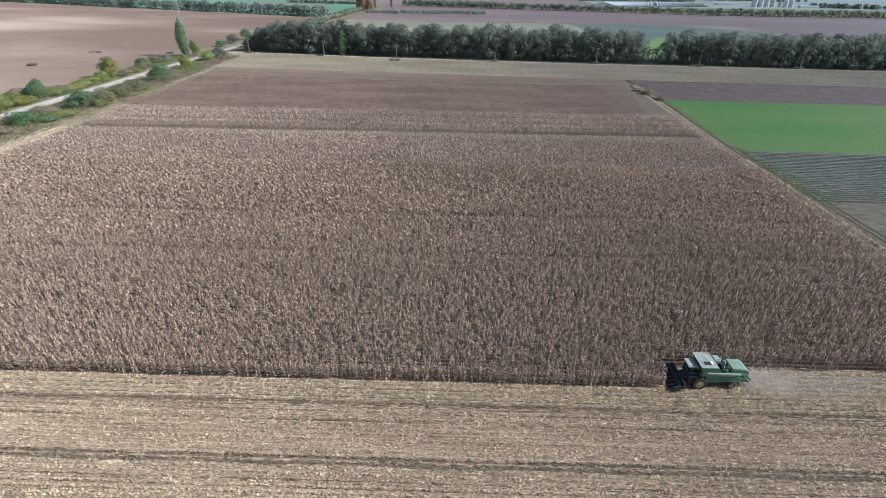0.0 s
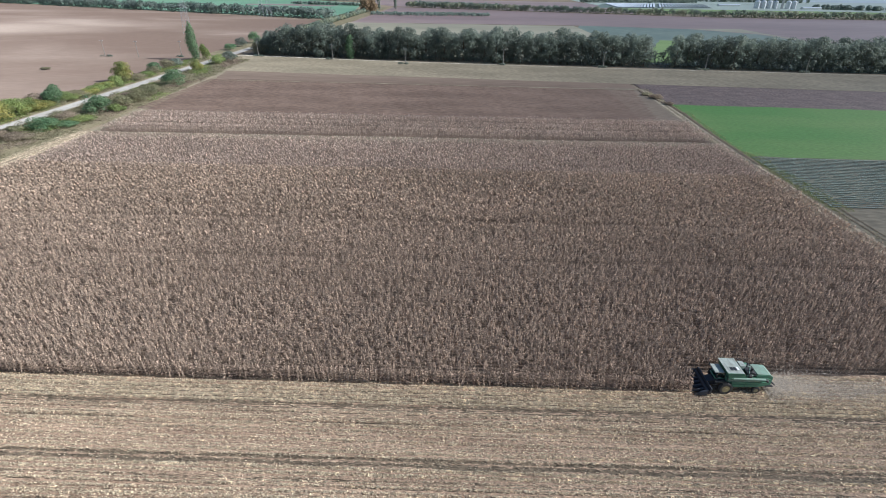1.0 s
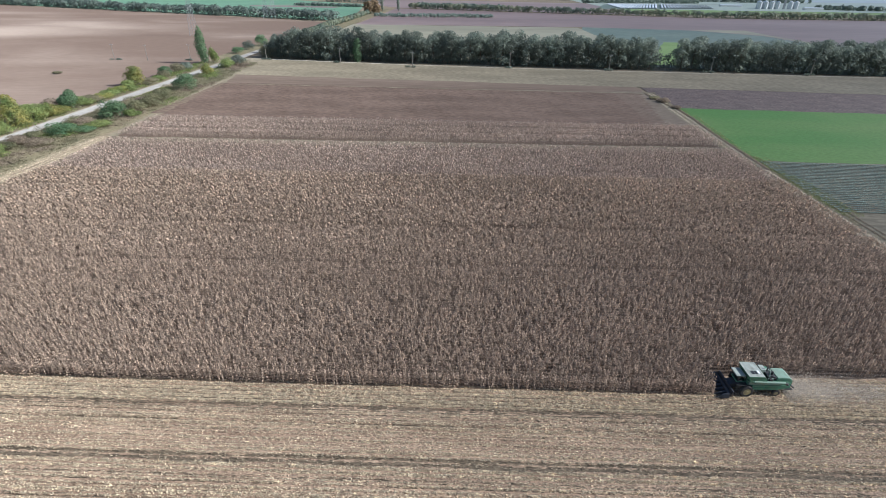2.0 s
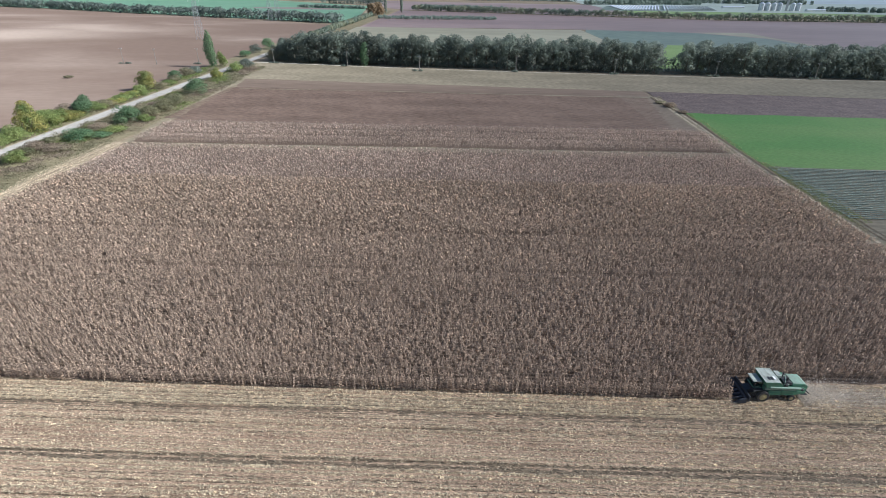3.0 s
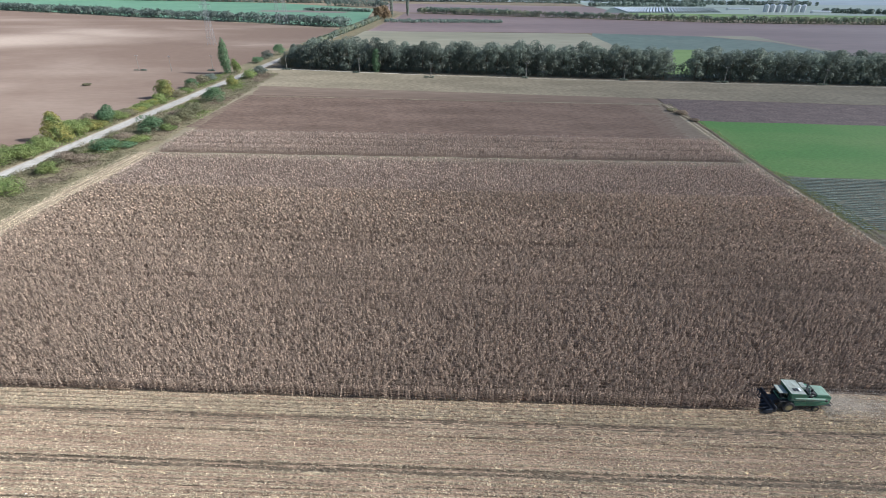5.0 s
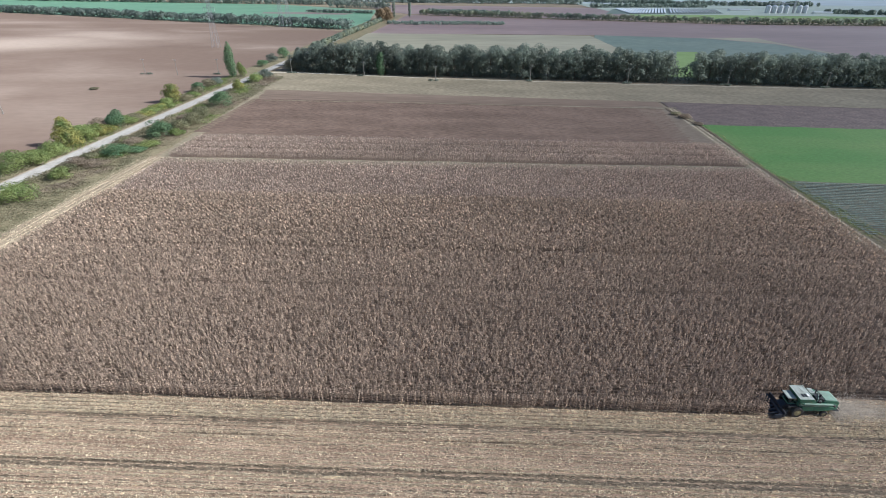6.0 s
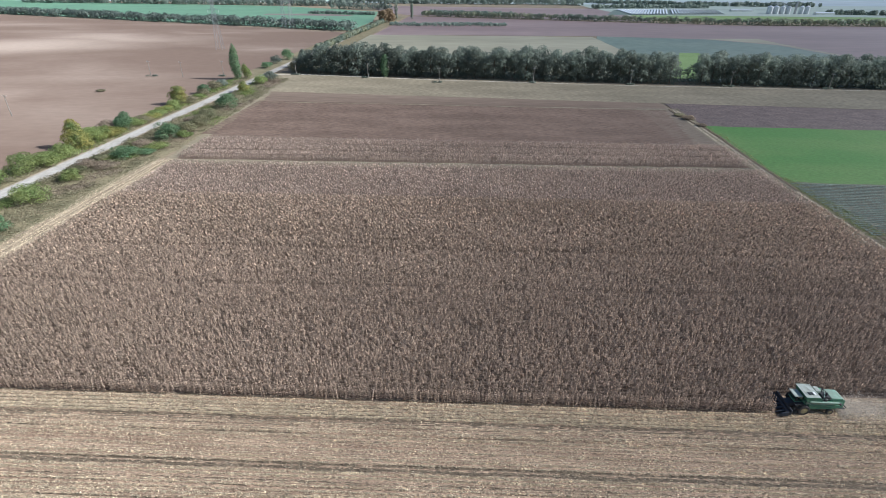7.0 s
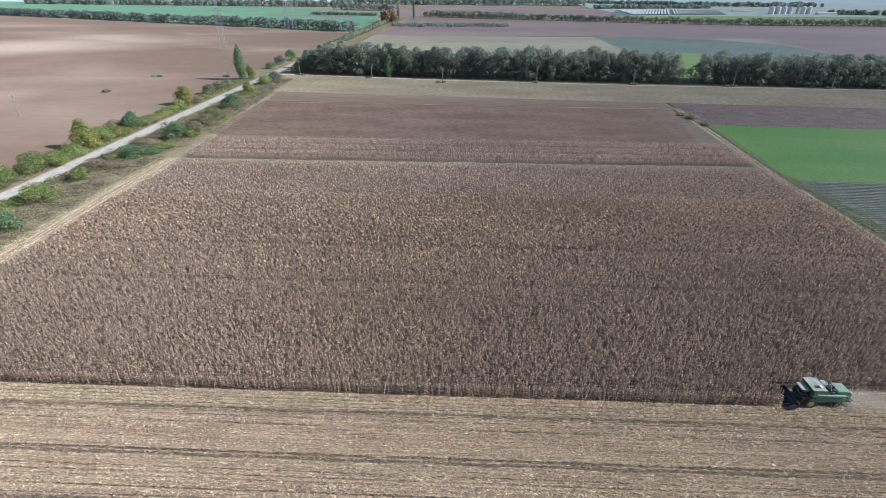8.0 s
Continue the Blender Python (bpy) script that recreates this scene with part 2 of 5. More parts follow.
def rod(p, q, r0, r1=None, sides=8, bm=None):
    """A round bar from p to q, tapering from r0 to r1."""
    bm = bm or bmesh.new()
    p, q = Vector(p), Vector(q)
    m = Matrix.Translation((p + q) / 2) @ (q - p).to_track_quat("Z", "Y").to_matrix().to_4x4()
    bmesh.ops.create_cone(bm, cap_ends=True, segments=sides, radius1=r0, radius2=r0 if r1 is None else r1,
                          depth=(q - p).length, matrix=m)
    return bm


def quads(name, verts, faces, material):
    """A mesh of quads from arrays."""
    verts, faces = np.asarray(verts, np.float32), np.asarray(faces, np.int32)
    me = bpy.data.meshes.new(name)
    me.vertices.add(len(verts))
    me.vertices.foreach_set("co", verts.ravel())
    me.loops.add(faces.size)
    me.loops.foreach_set("vertex_index", faces.ravel())
    me.polygons.add(len(faces))
    me.polygons.foreach_set("loop_start", np.arange(0, faces.size, 4, dtype=np.int32))
    me.polygons.foreach_set("loop_total", np.full(len(faces), 4, np.int32))
    me.update(calc_edges=True)
    me.materials.append(material)
    return me


def scatter(templates, pos, yaw, size, lean, rng):
    """Copies of small templates (vertices, quads) at pos, turned, scaled and leaned, as arrays."""
    vs, fs, start = [], [], 0
    pick = rng.integers(0, len(templates), len(pos))
    for k, (tv, tf) in enumerate(templates):
        sel = np.nonzero(pick == k)[0]
        if not len(sel):
            continue
        c, s = np.cos(yaw[sel])[:, None], np.sin(yaw[sel])[:, None]
        x = tv[None, :, 0] * c - tv[None, :, 1] * s
        y = tv[None, :, 0] * s + tv[None, :, 1] * c
        z = np.repeat(tv[None, :, 2], len(sel), 0)
        x, y = x + z * lean[sel, 0:1], y + z * lean[sel, 1:2]
        v = np.stack([x, y, z], -1) * size[sel][:, None, None] + pos[sel][:, None, :]
        f = tf[None] + (np.arange(len(sel)) * len(tv))[:, None, None] + start
        vs.append(v.reshape(-1, 3))
        fs.append(f.reshape(-1, 4))
        start += v.shape[0] * v.shape[1]
    return np.concatenate(vs), np.concatenate(fs)


def relief(name, x0, x1, y0, y1, nx, ny, height, material, label, slope=0.0):
    """A field as a grid from x0 to x1 and y0 to y1 whose height is a function of place; slope: its rows' slant."""
    xs, ys = np.meshgrid(np.linspace(x0, x1, nx), np.linspace(y0, y1, ny))
    yw = ys + slope * xs
    v = np.stack([xs, yw, height(xs, ys)], -1).reshape(-1, 3)
    i = np.arange(nx * ny).reshape(ny, nx)
    f = np.stack([i[:-1, :-1], i[:-1, 1:], i[1:, 1:], i[1:, :-1]], -1).reshape(-1, 4)
    return tagged(new(name, quads(name, v, f, material)), label, "field", kind="structure")


def sheet(name, pts, z, material, label, category="field", ragged=0.5, step=5.0):
    """A flat field with these corners and somewhat ragged edges."""
    edge_rng = random.Random(len(label) * 31 + int(abs(pts[0][0]) * 7))
    ring = []
    for (xa, ya), (xb, yb) in zip(pts, pts[1:] + pts[:1]):
        n = min(120, max(1, int(math.hypot(xb - xa, yb - ya) / step))) if ragged else 1
        for k in range(n):
            t, r = k / n, ragged * (k > 0)
            ring.append((xa + (xb - xa) * t + edge_rng.uniform(-r, r), ya + (yb - ya) * t + edge_rng.uniform(-r, r)))
    bm = bmesh.new()
    bm.faces.new([bm.verts.new((x, y, z)) for x, y in ring])
    bmesh.ops.recalc_face_normals(bm, faces=bm.faces[:])
    for f in bm.faces:
        if f.normal.z < 0:
            f.normal_flip()
    bmesh.ops.triangulate(bm, faces=bm.faces[:])
    return tagged(part(name, bm, material), label, category, kind="structure")


# ---- the ground and the fields ----
SLOPE = 0.012   # the rows' slant against the x axis
E_X, W_X = 73.5, -121.0   # the maize field's sides

ground = sheet("ground", [(-5000, -3000), (5000, -3000), (5000, 4800), (-5000, 4800)], -0.2, M_EARTH, "dry brown open farmland soil", "ground", 0)


ROW_GAP = 38.25   # a gap between two rows; the others lie 0.7 m apart
GAP_DEPTH = np.random.default_rng(8).uniform(0.25, 0.95, 128)


def dark_band(v):
    """How far the wheel tracks and bare lines of the stubble strip go, 0 to 1, across the rows."""
    out = np.zeros_like(v)
    for c, w, a in ((38.25, 0.16, 1.0), (37.8, 0.42, 0.95), (30.75, 0.16, 1.0), (30.2, 0.5, 0.7), (35.5, 0.13, 0.95), (34.7, 0.13, 0.95), (33.6, 0.12, 0.8), (36.5, 0.12, 0.7),
                    (32.3, 0.1, 0.6), (41.0, 0.12, 0.8), (40.2, 0.08, 0.5), (28.1, 0.14, 0.9), (27.2, 0.14, 0.9), (26.6, 0.1, 0.6), (25.2, 0.14, 0.9), (24.0, 0.14, 1.0), (23.4, 0.45, 0.7),
                    (20.6, 0.2, 0.7), (16.5, 0.5, 1.0)):
        out = np.maximum(out, a * np.exp(-((v - c) / w) ** 2))
    gap = np.round((v - ROW_GAP) / 0.7)
    return np.maximum(out, GAP_DEPTH[gap.astype(int) % 128] * np.exp(-((v - ROW_GAP - 0.7 * gap) / 0.095) ** 2))


def stubble_height(x, v):
    return -0.02 - 0.13 * dark_band(v) + 0.045 * np.sin(v * 2 * np.pi / 0.7) + 0.02 * np.sin(x * 1.7 + v * 5) * np.sin(x * 0.43)


relief("stubble_field", -127, 90, -32, 46.5, 170, 230, stubble_height, M_STUBBLE, "harvested maize stubble strewn with pale straw and wheel tracks", SLOPE)
MAIN_TRACKS = ((38.25, 0.15), (37.7, 0.26), (30.75, 0.15), (30.1, 0.32), (35.5, 0.08), (34.7, 0.08), (33.6, 0.06), (41.0, 0.07), (28.1, 0.1), (27.2, 0.1), (25.2, 0.1), (24.0, 0.14), (23.4, 0.3), (16.5, 0.45), (9.2, 0.45), (1.9, 0.45), (-5.4, 0.45), (-12.7, 0.45), (-20.0, 0.45))
rows_between = [ROW_GAP - 0.7 * k for k in range(-3, 20)]
for v0, w in MAIN_TRACKS + tuple((q, 0.02 + 0.075 * GAP_DEPTH[int(round((q - ROW_GAP) / 0.7)) % 128]) for q in rows_between if min(abs(q - c) for c, _ in MAIN_TRACKS) > 0.3):
    nx = 700
    xs = np.linspace(-126, 89, nx)
    wob = 0.04 * np.sin(xs * 0.17 + v0) + 0.02 * np.sin(xs * 0.9 + 2 * v0) + np.random.default_rng(int(v0 * 10) + 900).normal(0, 0.025, nx)
    half = np.maximum(0.03, w * (1 + 0.25 * np.sin(xs * 0.35 + v0 * 3)) + np.random.default_rng(int(v0 * 7) + 900).normal(0, 0.055, nx))
    lo, hi = v0 + wob - half, v0 + wob + half
    v_ = np.concatenate([np.stack([xs, q + SLOPE * xs, stubble_height(xs, q) + 0.02], -1) for q in (lo, v0 + wob, hi)])
    k_ = np.arange(nx - 1)
    f_ = np.concatenate([np.stack([k_ + j * nx, k_ + 1 + j * nx, k_ + 1 + (j + 1) * nx, k_ + (j + 1) * nx], -1) for j in (0, 1)])
    tagged(new("wheel_track", quads("wheel_track", v_, f_, M_WHEEL)), "dark bare soil track pressed into the stubble", "track", kind="structure")
sheet("stubble_field_rest", [(-127, -70), (300, -70), (300, -28), (-127, -31)], -0.03, M_STUBBLE, "harvested maize stubble behind the camera")
sheet("maize_soil", [(W_X, 40.7), (23.5, 42.35), (23.5, 46.0), (E_X, 46.6), (E_X, 149), (W_X, 147)], 0.03, M_CORNSOIL, "bare brown soil under the standing maize")
sheet("maize_strip_soil", [(W_X - 5, 147), (E_X, 149), (E_X + 1, 184), (W_X - 7, 184)], 0.004, M_CORNSOIL, "bare brown soil under the rear maize strip")
sheet("cut_lane", [(W_X - 3, 145.0), (E_X, 147.3), (E_X, 151.8), (W_X - 3, 149.5)], 0.035, M_DRYGRASS, "narrow pale lane cut through the maize")


def furrow(x, v):
    return 0.10 * np.abs(np.sin(v * np.pi / 1.6)) + 0.05 * np.sin(x * 0.9 + v * 3.1) * np.sin(x * 0.31 - v)


def plough_height(x, v):
    """Furrows that die out towards the grassy corner beside the field edge."""
    line = 66 + (v - 0.04 * x - 178) * 8 / 60 + 0.8 * np.sin(v * 1.3)
    return furrow(x, v) - 0.3 * np.clip((x - line) / 2.5, 0, 1)


relief("ploughed_field", -130, 75.5, 176, 240, 140, 200, plough_height, M_PLOUGH, "bare brown ploughed field with faint furrows", -0.04)
sheet("tan_field", [(-138, 277), (77, 256), (77, 236.8), (-128, 245)], 0.012, M_PLOUGH3, "flat brown tilled strip below the grass")
sheet("field_edge", [(-124, 240.6), (-60, 240.2), (-3, 238.6), (77, 236.6), (77, 238.4), (-3, 239.8), (-60, 241.2), (-124, 241.6)], 0.14, M_DRYGRASS, "thin pale grassy line between tilled plots", "field", 0.35, 2.0)
sheet("field_corner", [(62, 243), (77, 241), (79.3, 195), (76.5, 174.5), (60, 174.5)], 0.045, M_TAN, "grassy turning corner of the tilled plot", "field", 0.4, 3.0)
sheet("grass_strip", [(-150, 334), (-150, 270), (76, 253), (184, 246), (420, 226), (420, 282), (219, 296), (68, 303), (-34, 312), (-134, 330)],
      0.02, M_DRYGRASS, "dry tan grass strip along the tree belt")
relief("dark_ploughed_field", 79, 420, 210, 258.3, 120, 120, lambda x, v: furrow(x, v) - 0.09, M_PLOUGH2, "dark purplish brown freshly ploughed field", -0.065)
sheet("green_field", [(80.6, 207.2), (420, 196), (420, 131), (77.6, 139.3)], 0.08, M_GREEN, "bright green young cereal field")
sheet("vegetable_field", [(78.3, 141), (420, 133), (420, 98), (78, 107)], 0.03, M_CABSOIL, "dark soil of a vegetable plot")
sheet("fallow_field", [(78, 107), (420, 98), (420, -70), (89, -70), (89, 46), (77, 60)], 0.0, M_DRYGRASS, "tan fallow land beside the maize")
sheet("east_verge", [(E_X, 38), (78.2, 38), (78.3, 140), (81, 212), (80, 238), (76.5, 243), (74.8, 184), (E_X, 150)], 0.05, M_DRYGRASS, "grassy field edge beside the maize")
for x0, w in ((74.1, 0.9), (76.1, 0.8)):
    sheet("wheel_rut", [(x0, 40), (x0 + w, 40), (x0 + w + 0.3, 150), (x0 + w + 3.2, 236), (x0 + 3.2, 236), (x0 + 0.3, 150)], 0.07, M_RUT, "pale worn wheel rut of a field track", "track", 0.12, 2.0)
for x0, w in ((78.8, 0.45), (80.2, 0.4)):
    sheet("wheel_rut", [(x0, 40), (x0 + w, 40), (x0 + w - 0.2, 107), (x0 - 0.2, 107)], 0.075, M_WHEEL, "dark wheel rut of a grassy field track", "track", 0.12, 2.0)
# No recess: a flat dark sheet paints the shade inside the narrow ditch.
DITCH = ((76.5, 239), (77.3, 217), (79.7, 205), (79.9, 189), (78.4, 171), (78.0, 158), (77.8, 148), (77.6, 139), (77.3, 131))
sheet("ditch", [(x - 0.5, y) for x, y in DITCH] + [(x + 0.5, y) for x, y in DITCH[::-1]], 0.23, M_WHEEL, "dark narrow ditch along the grassy field edge", "ditch", 0.2, 1.5)
sheet("headland", [(-131.5, 0), (W_X, 0), (W_X, 144), (-122, 150), (-129.5, 150)], 0.015, M_HEADLAND, "pale straw-covered headland beside the maize")
sheet("field_path", [(-127, 150), (-122.8, 150), (-124.8, 182), (-127.4, 240), (-136.5, 300), (-141, 300), (-132.5, 240)], 0.035, M_DRYGRASS, "dry grass path along the ploughed field", "field", 0.8, 1.5)
sheet("road_verge_east", [(-152, -70), (-128, -70), (-128, 150), (-130, 240), (-138, 330), (-152, 330)], 0.01, M_VERGE, "rough grassy verge between road and field")
sheet("road_verge_west", [(-175, -70), (-160, -70), (-160, 420), (-172, 420)], 0.01, M_VERGE, "weedy verge west of the road")
sheet("road_verge_far", [(-172, 400), (-137, 322), (-137, 960), (-172, 940)], 0.006, M_VERGE, "weedy verges of the far road")
sheet("road", [(-158.8, -70), (-153.3, -70), (-153.3, 690), (-158.7, 690)], 0.06, M_ASPHALT, "straight pale grey asphalt country road", "road", 0.06, 3.0)
for x0, x1 in ((-159.5, -158.8), (-153.3, -152.6)):
    sheet("road_shoulder", [(x0, -70), (x1, -70), (x1, 420), (x0, 420)], 0.05, M_RUT, "dusty gravel shoulder of the road", "road", 0.12, 2.0)
sheet("farm_track", [(-152, 325.5), (-137, 328), (-80, 318.6), (-34, 312.1), (68, 303.2), (110, 301.0), (219, 295.8), (400, 283.6), (400, 282.9), (219, 295.0), (110, 300.1), (68, 302.3), (-34, 311.0), (-80, 317.2), (-137, 325.8), (-152, 323.5)], 0.06, M_TRACK, "narrow pale gravel farm track", "road", 0.12, 4.0)
sheet("west_field", [(-172, -70), (-172, 420), (-170, 630), (-363, 719), (-866, 919), (-1800, 1310), (-1800, -70)], 0.0, M_SANDY, "wide ploughed field with pale sandy patches")

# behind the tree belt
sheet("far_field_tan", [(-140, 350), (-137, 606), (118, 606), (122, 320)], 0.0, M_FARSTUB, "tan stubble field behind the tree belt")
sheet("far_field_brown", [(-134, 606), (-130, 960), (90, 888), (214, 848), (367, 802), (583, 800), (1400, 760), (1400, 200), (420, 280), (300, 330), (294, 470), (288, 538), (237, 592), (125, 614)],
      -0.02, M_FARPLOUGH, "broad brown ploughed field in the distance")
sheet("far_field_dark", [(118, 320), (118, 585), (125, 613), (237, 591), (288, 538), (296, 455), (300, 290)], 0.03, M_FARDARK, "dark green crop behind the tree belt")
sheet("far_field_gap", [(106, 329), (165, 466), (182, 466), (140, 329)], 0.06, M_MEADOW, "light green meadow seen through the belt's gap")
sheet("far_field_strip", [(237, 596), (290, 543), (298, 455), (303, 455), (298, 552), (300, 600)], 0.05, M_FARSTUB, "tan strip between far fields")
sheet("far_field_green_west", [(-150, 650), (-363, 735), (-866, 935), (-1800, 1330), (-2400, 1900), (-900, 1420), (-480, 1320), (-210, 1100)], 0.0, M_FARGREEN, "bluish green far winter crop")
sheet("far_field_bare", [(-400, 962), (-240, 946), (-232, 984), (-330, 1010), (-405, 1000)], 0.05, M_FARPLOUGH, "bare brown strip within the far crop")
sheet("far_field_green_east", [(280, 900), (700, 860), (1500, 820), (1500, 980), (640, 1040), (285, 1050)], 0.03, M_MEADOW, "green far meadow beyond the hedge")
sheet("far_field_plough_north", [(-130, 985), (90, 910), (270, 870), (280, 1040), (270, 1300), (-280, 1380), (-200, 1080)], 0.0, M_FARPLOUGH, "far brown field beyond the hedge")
# Both far stretches below are coloured as seen through haze.
sheet("far_field_stub_north", [(270, 1310), (700, 1340), (2400, 1200), (3600, 2300), (300, 2300)], 0.0, M_FARHAZE, "pale green far fields below the hills")
sheet("far_field_silos", [(275, 1030), (640, 1035), (1500, 975), (3000, 900), (3000, 1300), (700, 1335), (275, 1305)], -0.05, M_FARHAZE, "pale far meadow round the silos")


sheet("solar_field_ground", [(240, 1046), (486, 1100), (556, 1308), (306, 1252)], 0.06, M_FARDARK, "dark grassy ground under the solar rows")


# far rising land; its pale blue is distance haze put into the colour
def hills(x, y):
    t = np.clip((y - 1500) / 2600, 0, 1)
    return -0.5 + 190 * t * t * (3 - 2 * t) * (0.75 + 0.35 * np.sin(x * 0.0011 + 1.0) + 0.2 * np.sin(x * 0.0027))


relief("far_hills", -4900, 4900, 1480, 4790, 90, 50, hills, M_HILL, "low far hills on the horizon, tinted pale blue for haze")

# ---- maize ----


def leaf_quads(rng, base, yaw, length, width, rise, droop, bends=2):
    """A narrow leaf that rises and bends over, as a strip of quads."""
    d = np.array([math.cos(yaw), math.sin(yaw), 0])
    s = np.array([-math.sin(yaw), math.cos(yaw), 0.0])
    pts = [np.array(base)]
    for k in range(bends):
        a = rise + (droop - rise) * k / max(1, bends - 1)
        pts.append(pts[-1] + length / bends * (d * math.cos(a) + np.array([0, 0, math.sin(a)])))
    wd = [width * 0.8, width, width * 0.25] if bends == 2 else [width, width * 0.5]
    v, f = [], []
    for p, w in zip(pts, wd):
        tw = s + np.array([0, 0, rng.uniform(-0.35, 0.35)])
        v += [p - tw * w / 2, p + tw * w / 2]
    for k in range(bends):
        f.append((2 * k, 2 * k + 1, 2 * k + 3, 2 * k + 2))
    return v, f


def maize_plant(rng, leaves, bends, sides, width, reach, low=0.16):
    """One dry maize plant: stalk, drooping leaves, ear and tassel."""
    v, f = [], []
    h = rng.uniform(2.0, 2.35)
    r = 0.017
    if sides >= 3:
        for k in range(sides):
            a, b = 2 * math.pi * k / sides, 2 * math.pi * (k + 1) / sides
            n = len(v)
            v += [(r * math.cos(a), r * math.sin(a), 0), (r * math.cos(b), r * math.sin(b), 0),
                  (r * 0.6 * math.cos(b), r * 0.6 * math.sin(b), h * 0.92), (r * 0.6 * math.cos(a), r * 0.6 * math.sin(a), h * 0.92)]
            f.append((n, n + 1, n + 2, n + 3))
    else:
        a = rng.uniform(0, 3.14)
        c, s = 0.022 * math.cos(a), 0.022 * math.sin(a)
        v += [(-c, -s, h * 0.5), (c, s, h * 0.5), (c * 0.7, s * 0.7, h * 0.92), (-c * 0.7, -s * 0.7, h * 0.92)]
        f.append((0, 1, 2, 3))
    turn = 0.0
    for k in range(leaves):
        t = (k + 0.5) / leaves
        z = h * (low + (0.92 - low) * t if sides >= 3 else (0.68 if bends == 2 else 0.78) + (0.26 if bends == 2 else 0.16) * t)
        rise = rng.uniform(0.15, 0.85) if bends == 2 else (rng.uniform(0.4, 1.15) if k % 2 else rng.uniform(-1.15, -0.35))
        lv, lf = leaf_quads(rng, (0, 0, z), turn + math.pi * k + rng.uniform(-0.3, 0.3), reach * rng.uniform(0.75, 1.25) * (1.1 - 0.35 * t),
                            width * rng.uniform(0.8, 1.2), rise, rng.uniform(-1.2, -0.5), bends)
        n = len(v)
        v += [tuple(p) for p in lv]
        f += [tuple(n + i for i in q) for q in lf]
    if bends == 1:
        return np.array(v), np.array(f)
    n = len(v)   # tassel
    a = rng.uniform(0, 3.14)
    c, s = 0.05 * math.cos(a), 0.05 * math.sin(a)
    v += [(-c * 0.4, -s * 0.4, h * 0.9), (c * 0.4, s * 0.4, h * 0.9), (c, s, h * 1.05), (-c, -s, h * 1.05)]
    f.append((n, n + 1, n + 2, n + 3))
    return np.array(v), np.array(f)


def plot_height(v):
    """The stand's height from plot to plot across the rows."""
    h = 1.0 + 0.0 * v
    h = np.where((v > 116.5) & (v < 149), 0.80, h)
    h = np.where(v > 149, 1.0 - 0.16 * (np.mod(v - 151.2, 7.6) > 5.6), h)
    h = np.where((v > 84.5) & (v < 86.4), 0.85, h)
    h = np.where((v > 69.5) & (v < 70.6), 0.87, h)
    return h


CLUMPS = np.random.default_rng(31).normal(0, 1, (2048, 512))   # how well a stretch of row has grown


def maize_rows(x0, x1, v0, v1, step, templates, rng, size=1.0, keep=None, uneven=0.04, cell=(0.5, 0.7), lift=0.03, thin=-1.0, stray=0.055):
    """Rows 0.7 m apart; plants stand and fail in stretches of one cell; lift: how unevenly tall the stretches are."""
    rows = np.arange(v0, v1, 0.7)
    xs = np.arange(x0, x1, step)
    X, V = np.meshgrid(xs, rows)
    X, V = X.ravel(), V.ravel()
    X = X + rng.uniform(-0.4, 0.4, len(X)) * step
    line = np.floor((V + 0.01) / cell[1]).astype(int)
    grown = CLUMPS[np.floor(X / cell[0] + 0.37 * line).astype(int) % 2048, line % 512]
    V = V + rng.normal(0, stray, len(V))
    ok = (rng.random(len(X)) > 0.06) & (grown > thin)
    if keep is not None:
        ok &= keep(X, V)
    X, V, grown = X[ok], V[ok], grown[ok]
    pos = np.stack([X, V + SLOPE * X, np.zeros(len(X))], -1)
    patch = np.sin(X * 0.11 + V * 0.23) * np.sin(X * 0.047 - V * 0.31 + 2) + 0.6 * np.sin(X * 0.31 + 1.3 * np.sin(V * 0.2))
    sz = size * plot_height(V) * (1 + 0.02 * patch + lift * np.clip(grown, -1.5, 2) + rng.normal(0, uneven, len(X)))
    lean = rng.normal(0, 1, (len(X), 2)) * np.array([0.045, 0.022])
    return scatter(templates, pos, rng.normal(0, 0.65, len(X)) + np.pi * rng.integers(0, 2, len(X)), sz, lean, rng)


rng = np.random.default_rng(4)
T_NEAR = [maize_plant(rng, 6, 2, 3, 0.155, 0.39, 0.56) for _ in range(14)]
T_FRONT = [maize_plant(rng, 8, 2, 3, 0.14, 0.38, 0.14) for _ in range(12)]
T_EDGE = [maize_plant(rng, 6, 2, 3, 0.15, 0.36, 0.5) for _ in range(8)]
T_MID = [maize_plant(rng, 4, 2, 2, 0.21, 0.37) for _ in range(12)]
T_FAR = [maize_plant(rng, 5, 1, 2, 0.36, 0.27) for _ in range(12)]
T_BACK = [maize_plant(rng, 4, 1, 2, 0.32, 0.30) for _ in range(10)]
CUT_X = 23.75   # the header's front: rows south of v = 46 are cut east of it


def standing(x, v):
    return ~((x > CUT_X) & (v < 45.3))


def maize_block(name, label, blocks, material):
    vs, fs, n = [], [], 0
    for v, f in blocks:
        vs.append(v)
        fs.append(f + n)
        n += len(v)
    return tagged(new(name, quads(name, np.concatenate(vs), np.concatenate(fs), material)), label, "maize", kind="stuff")


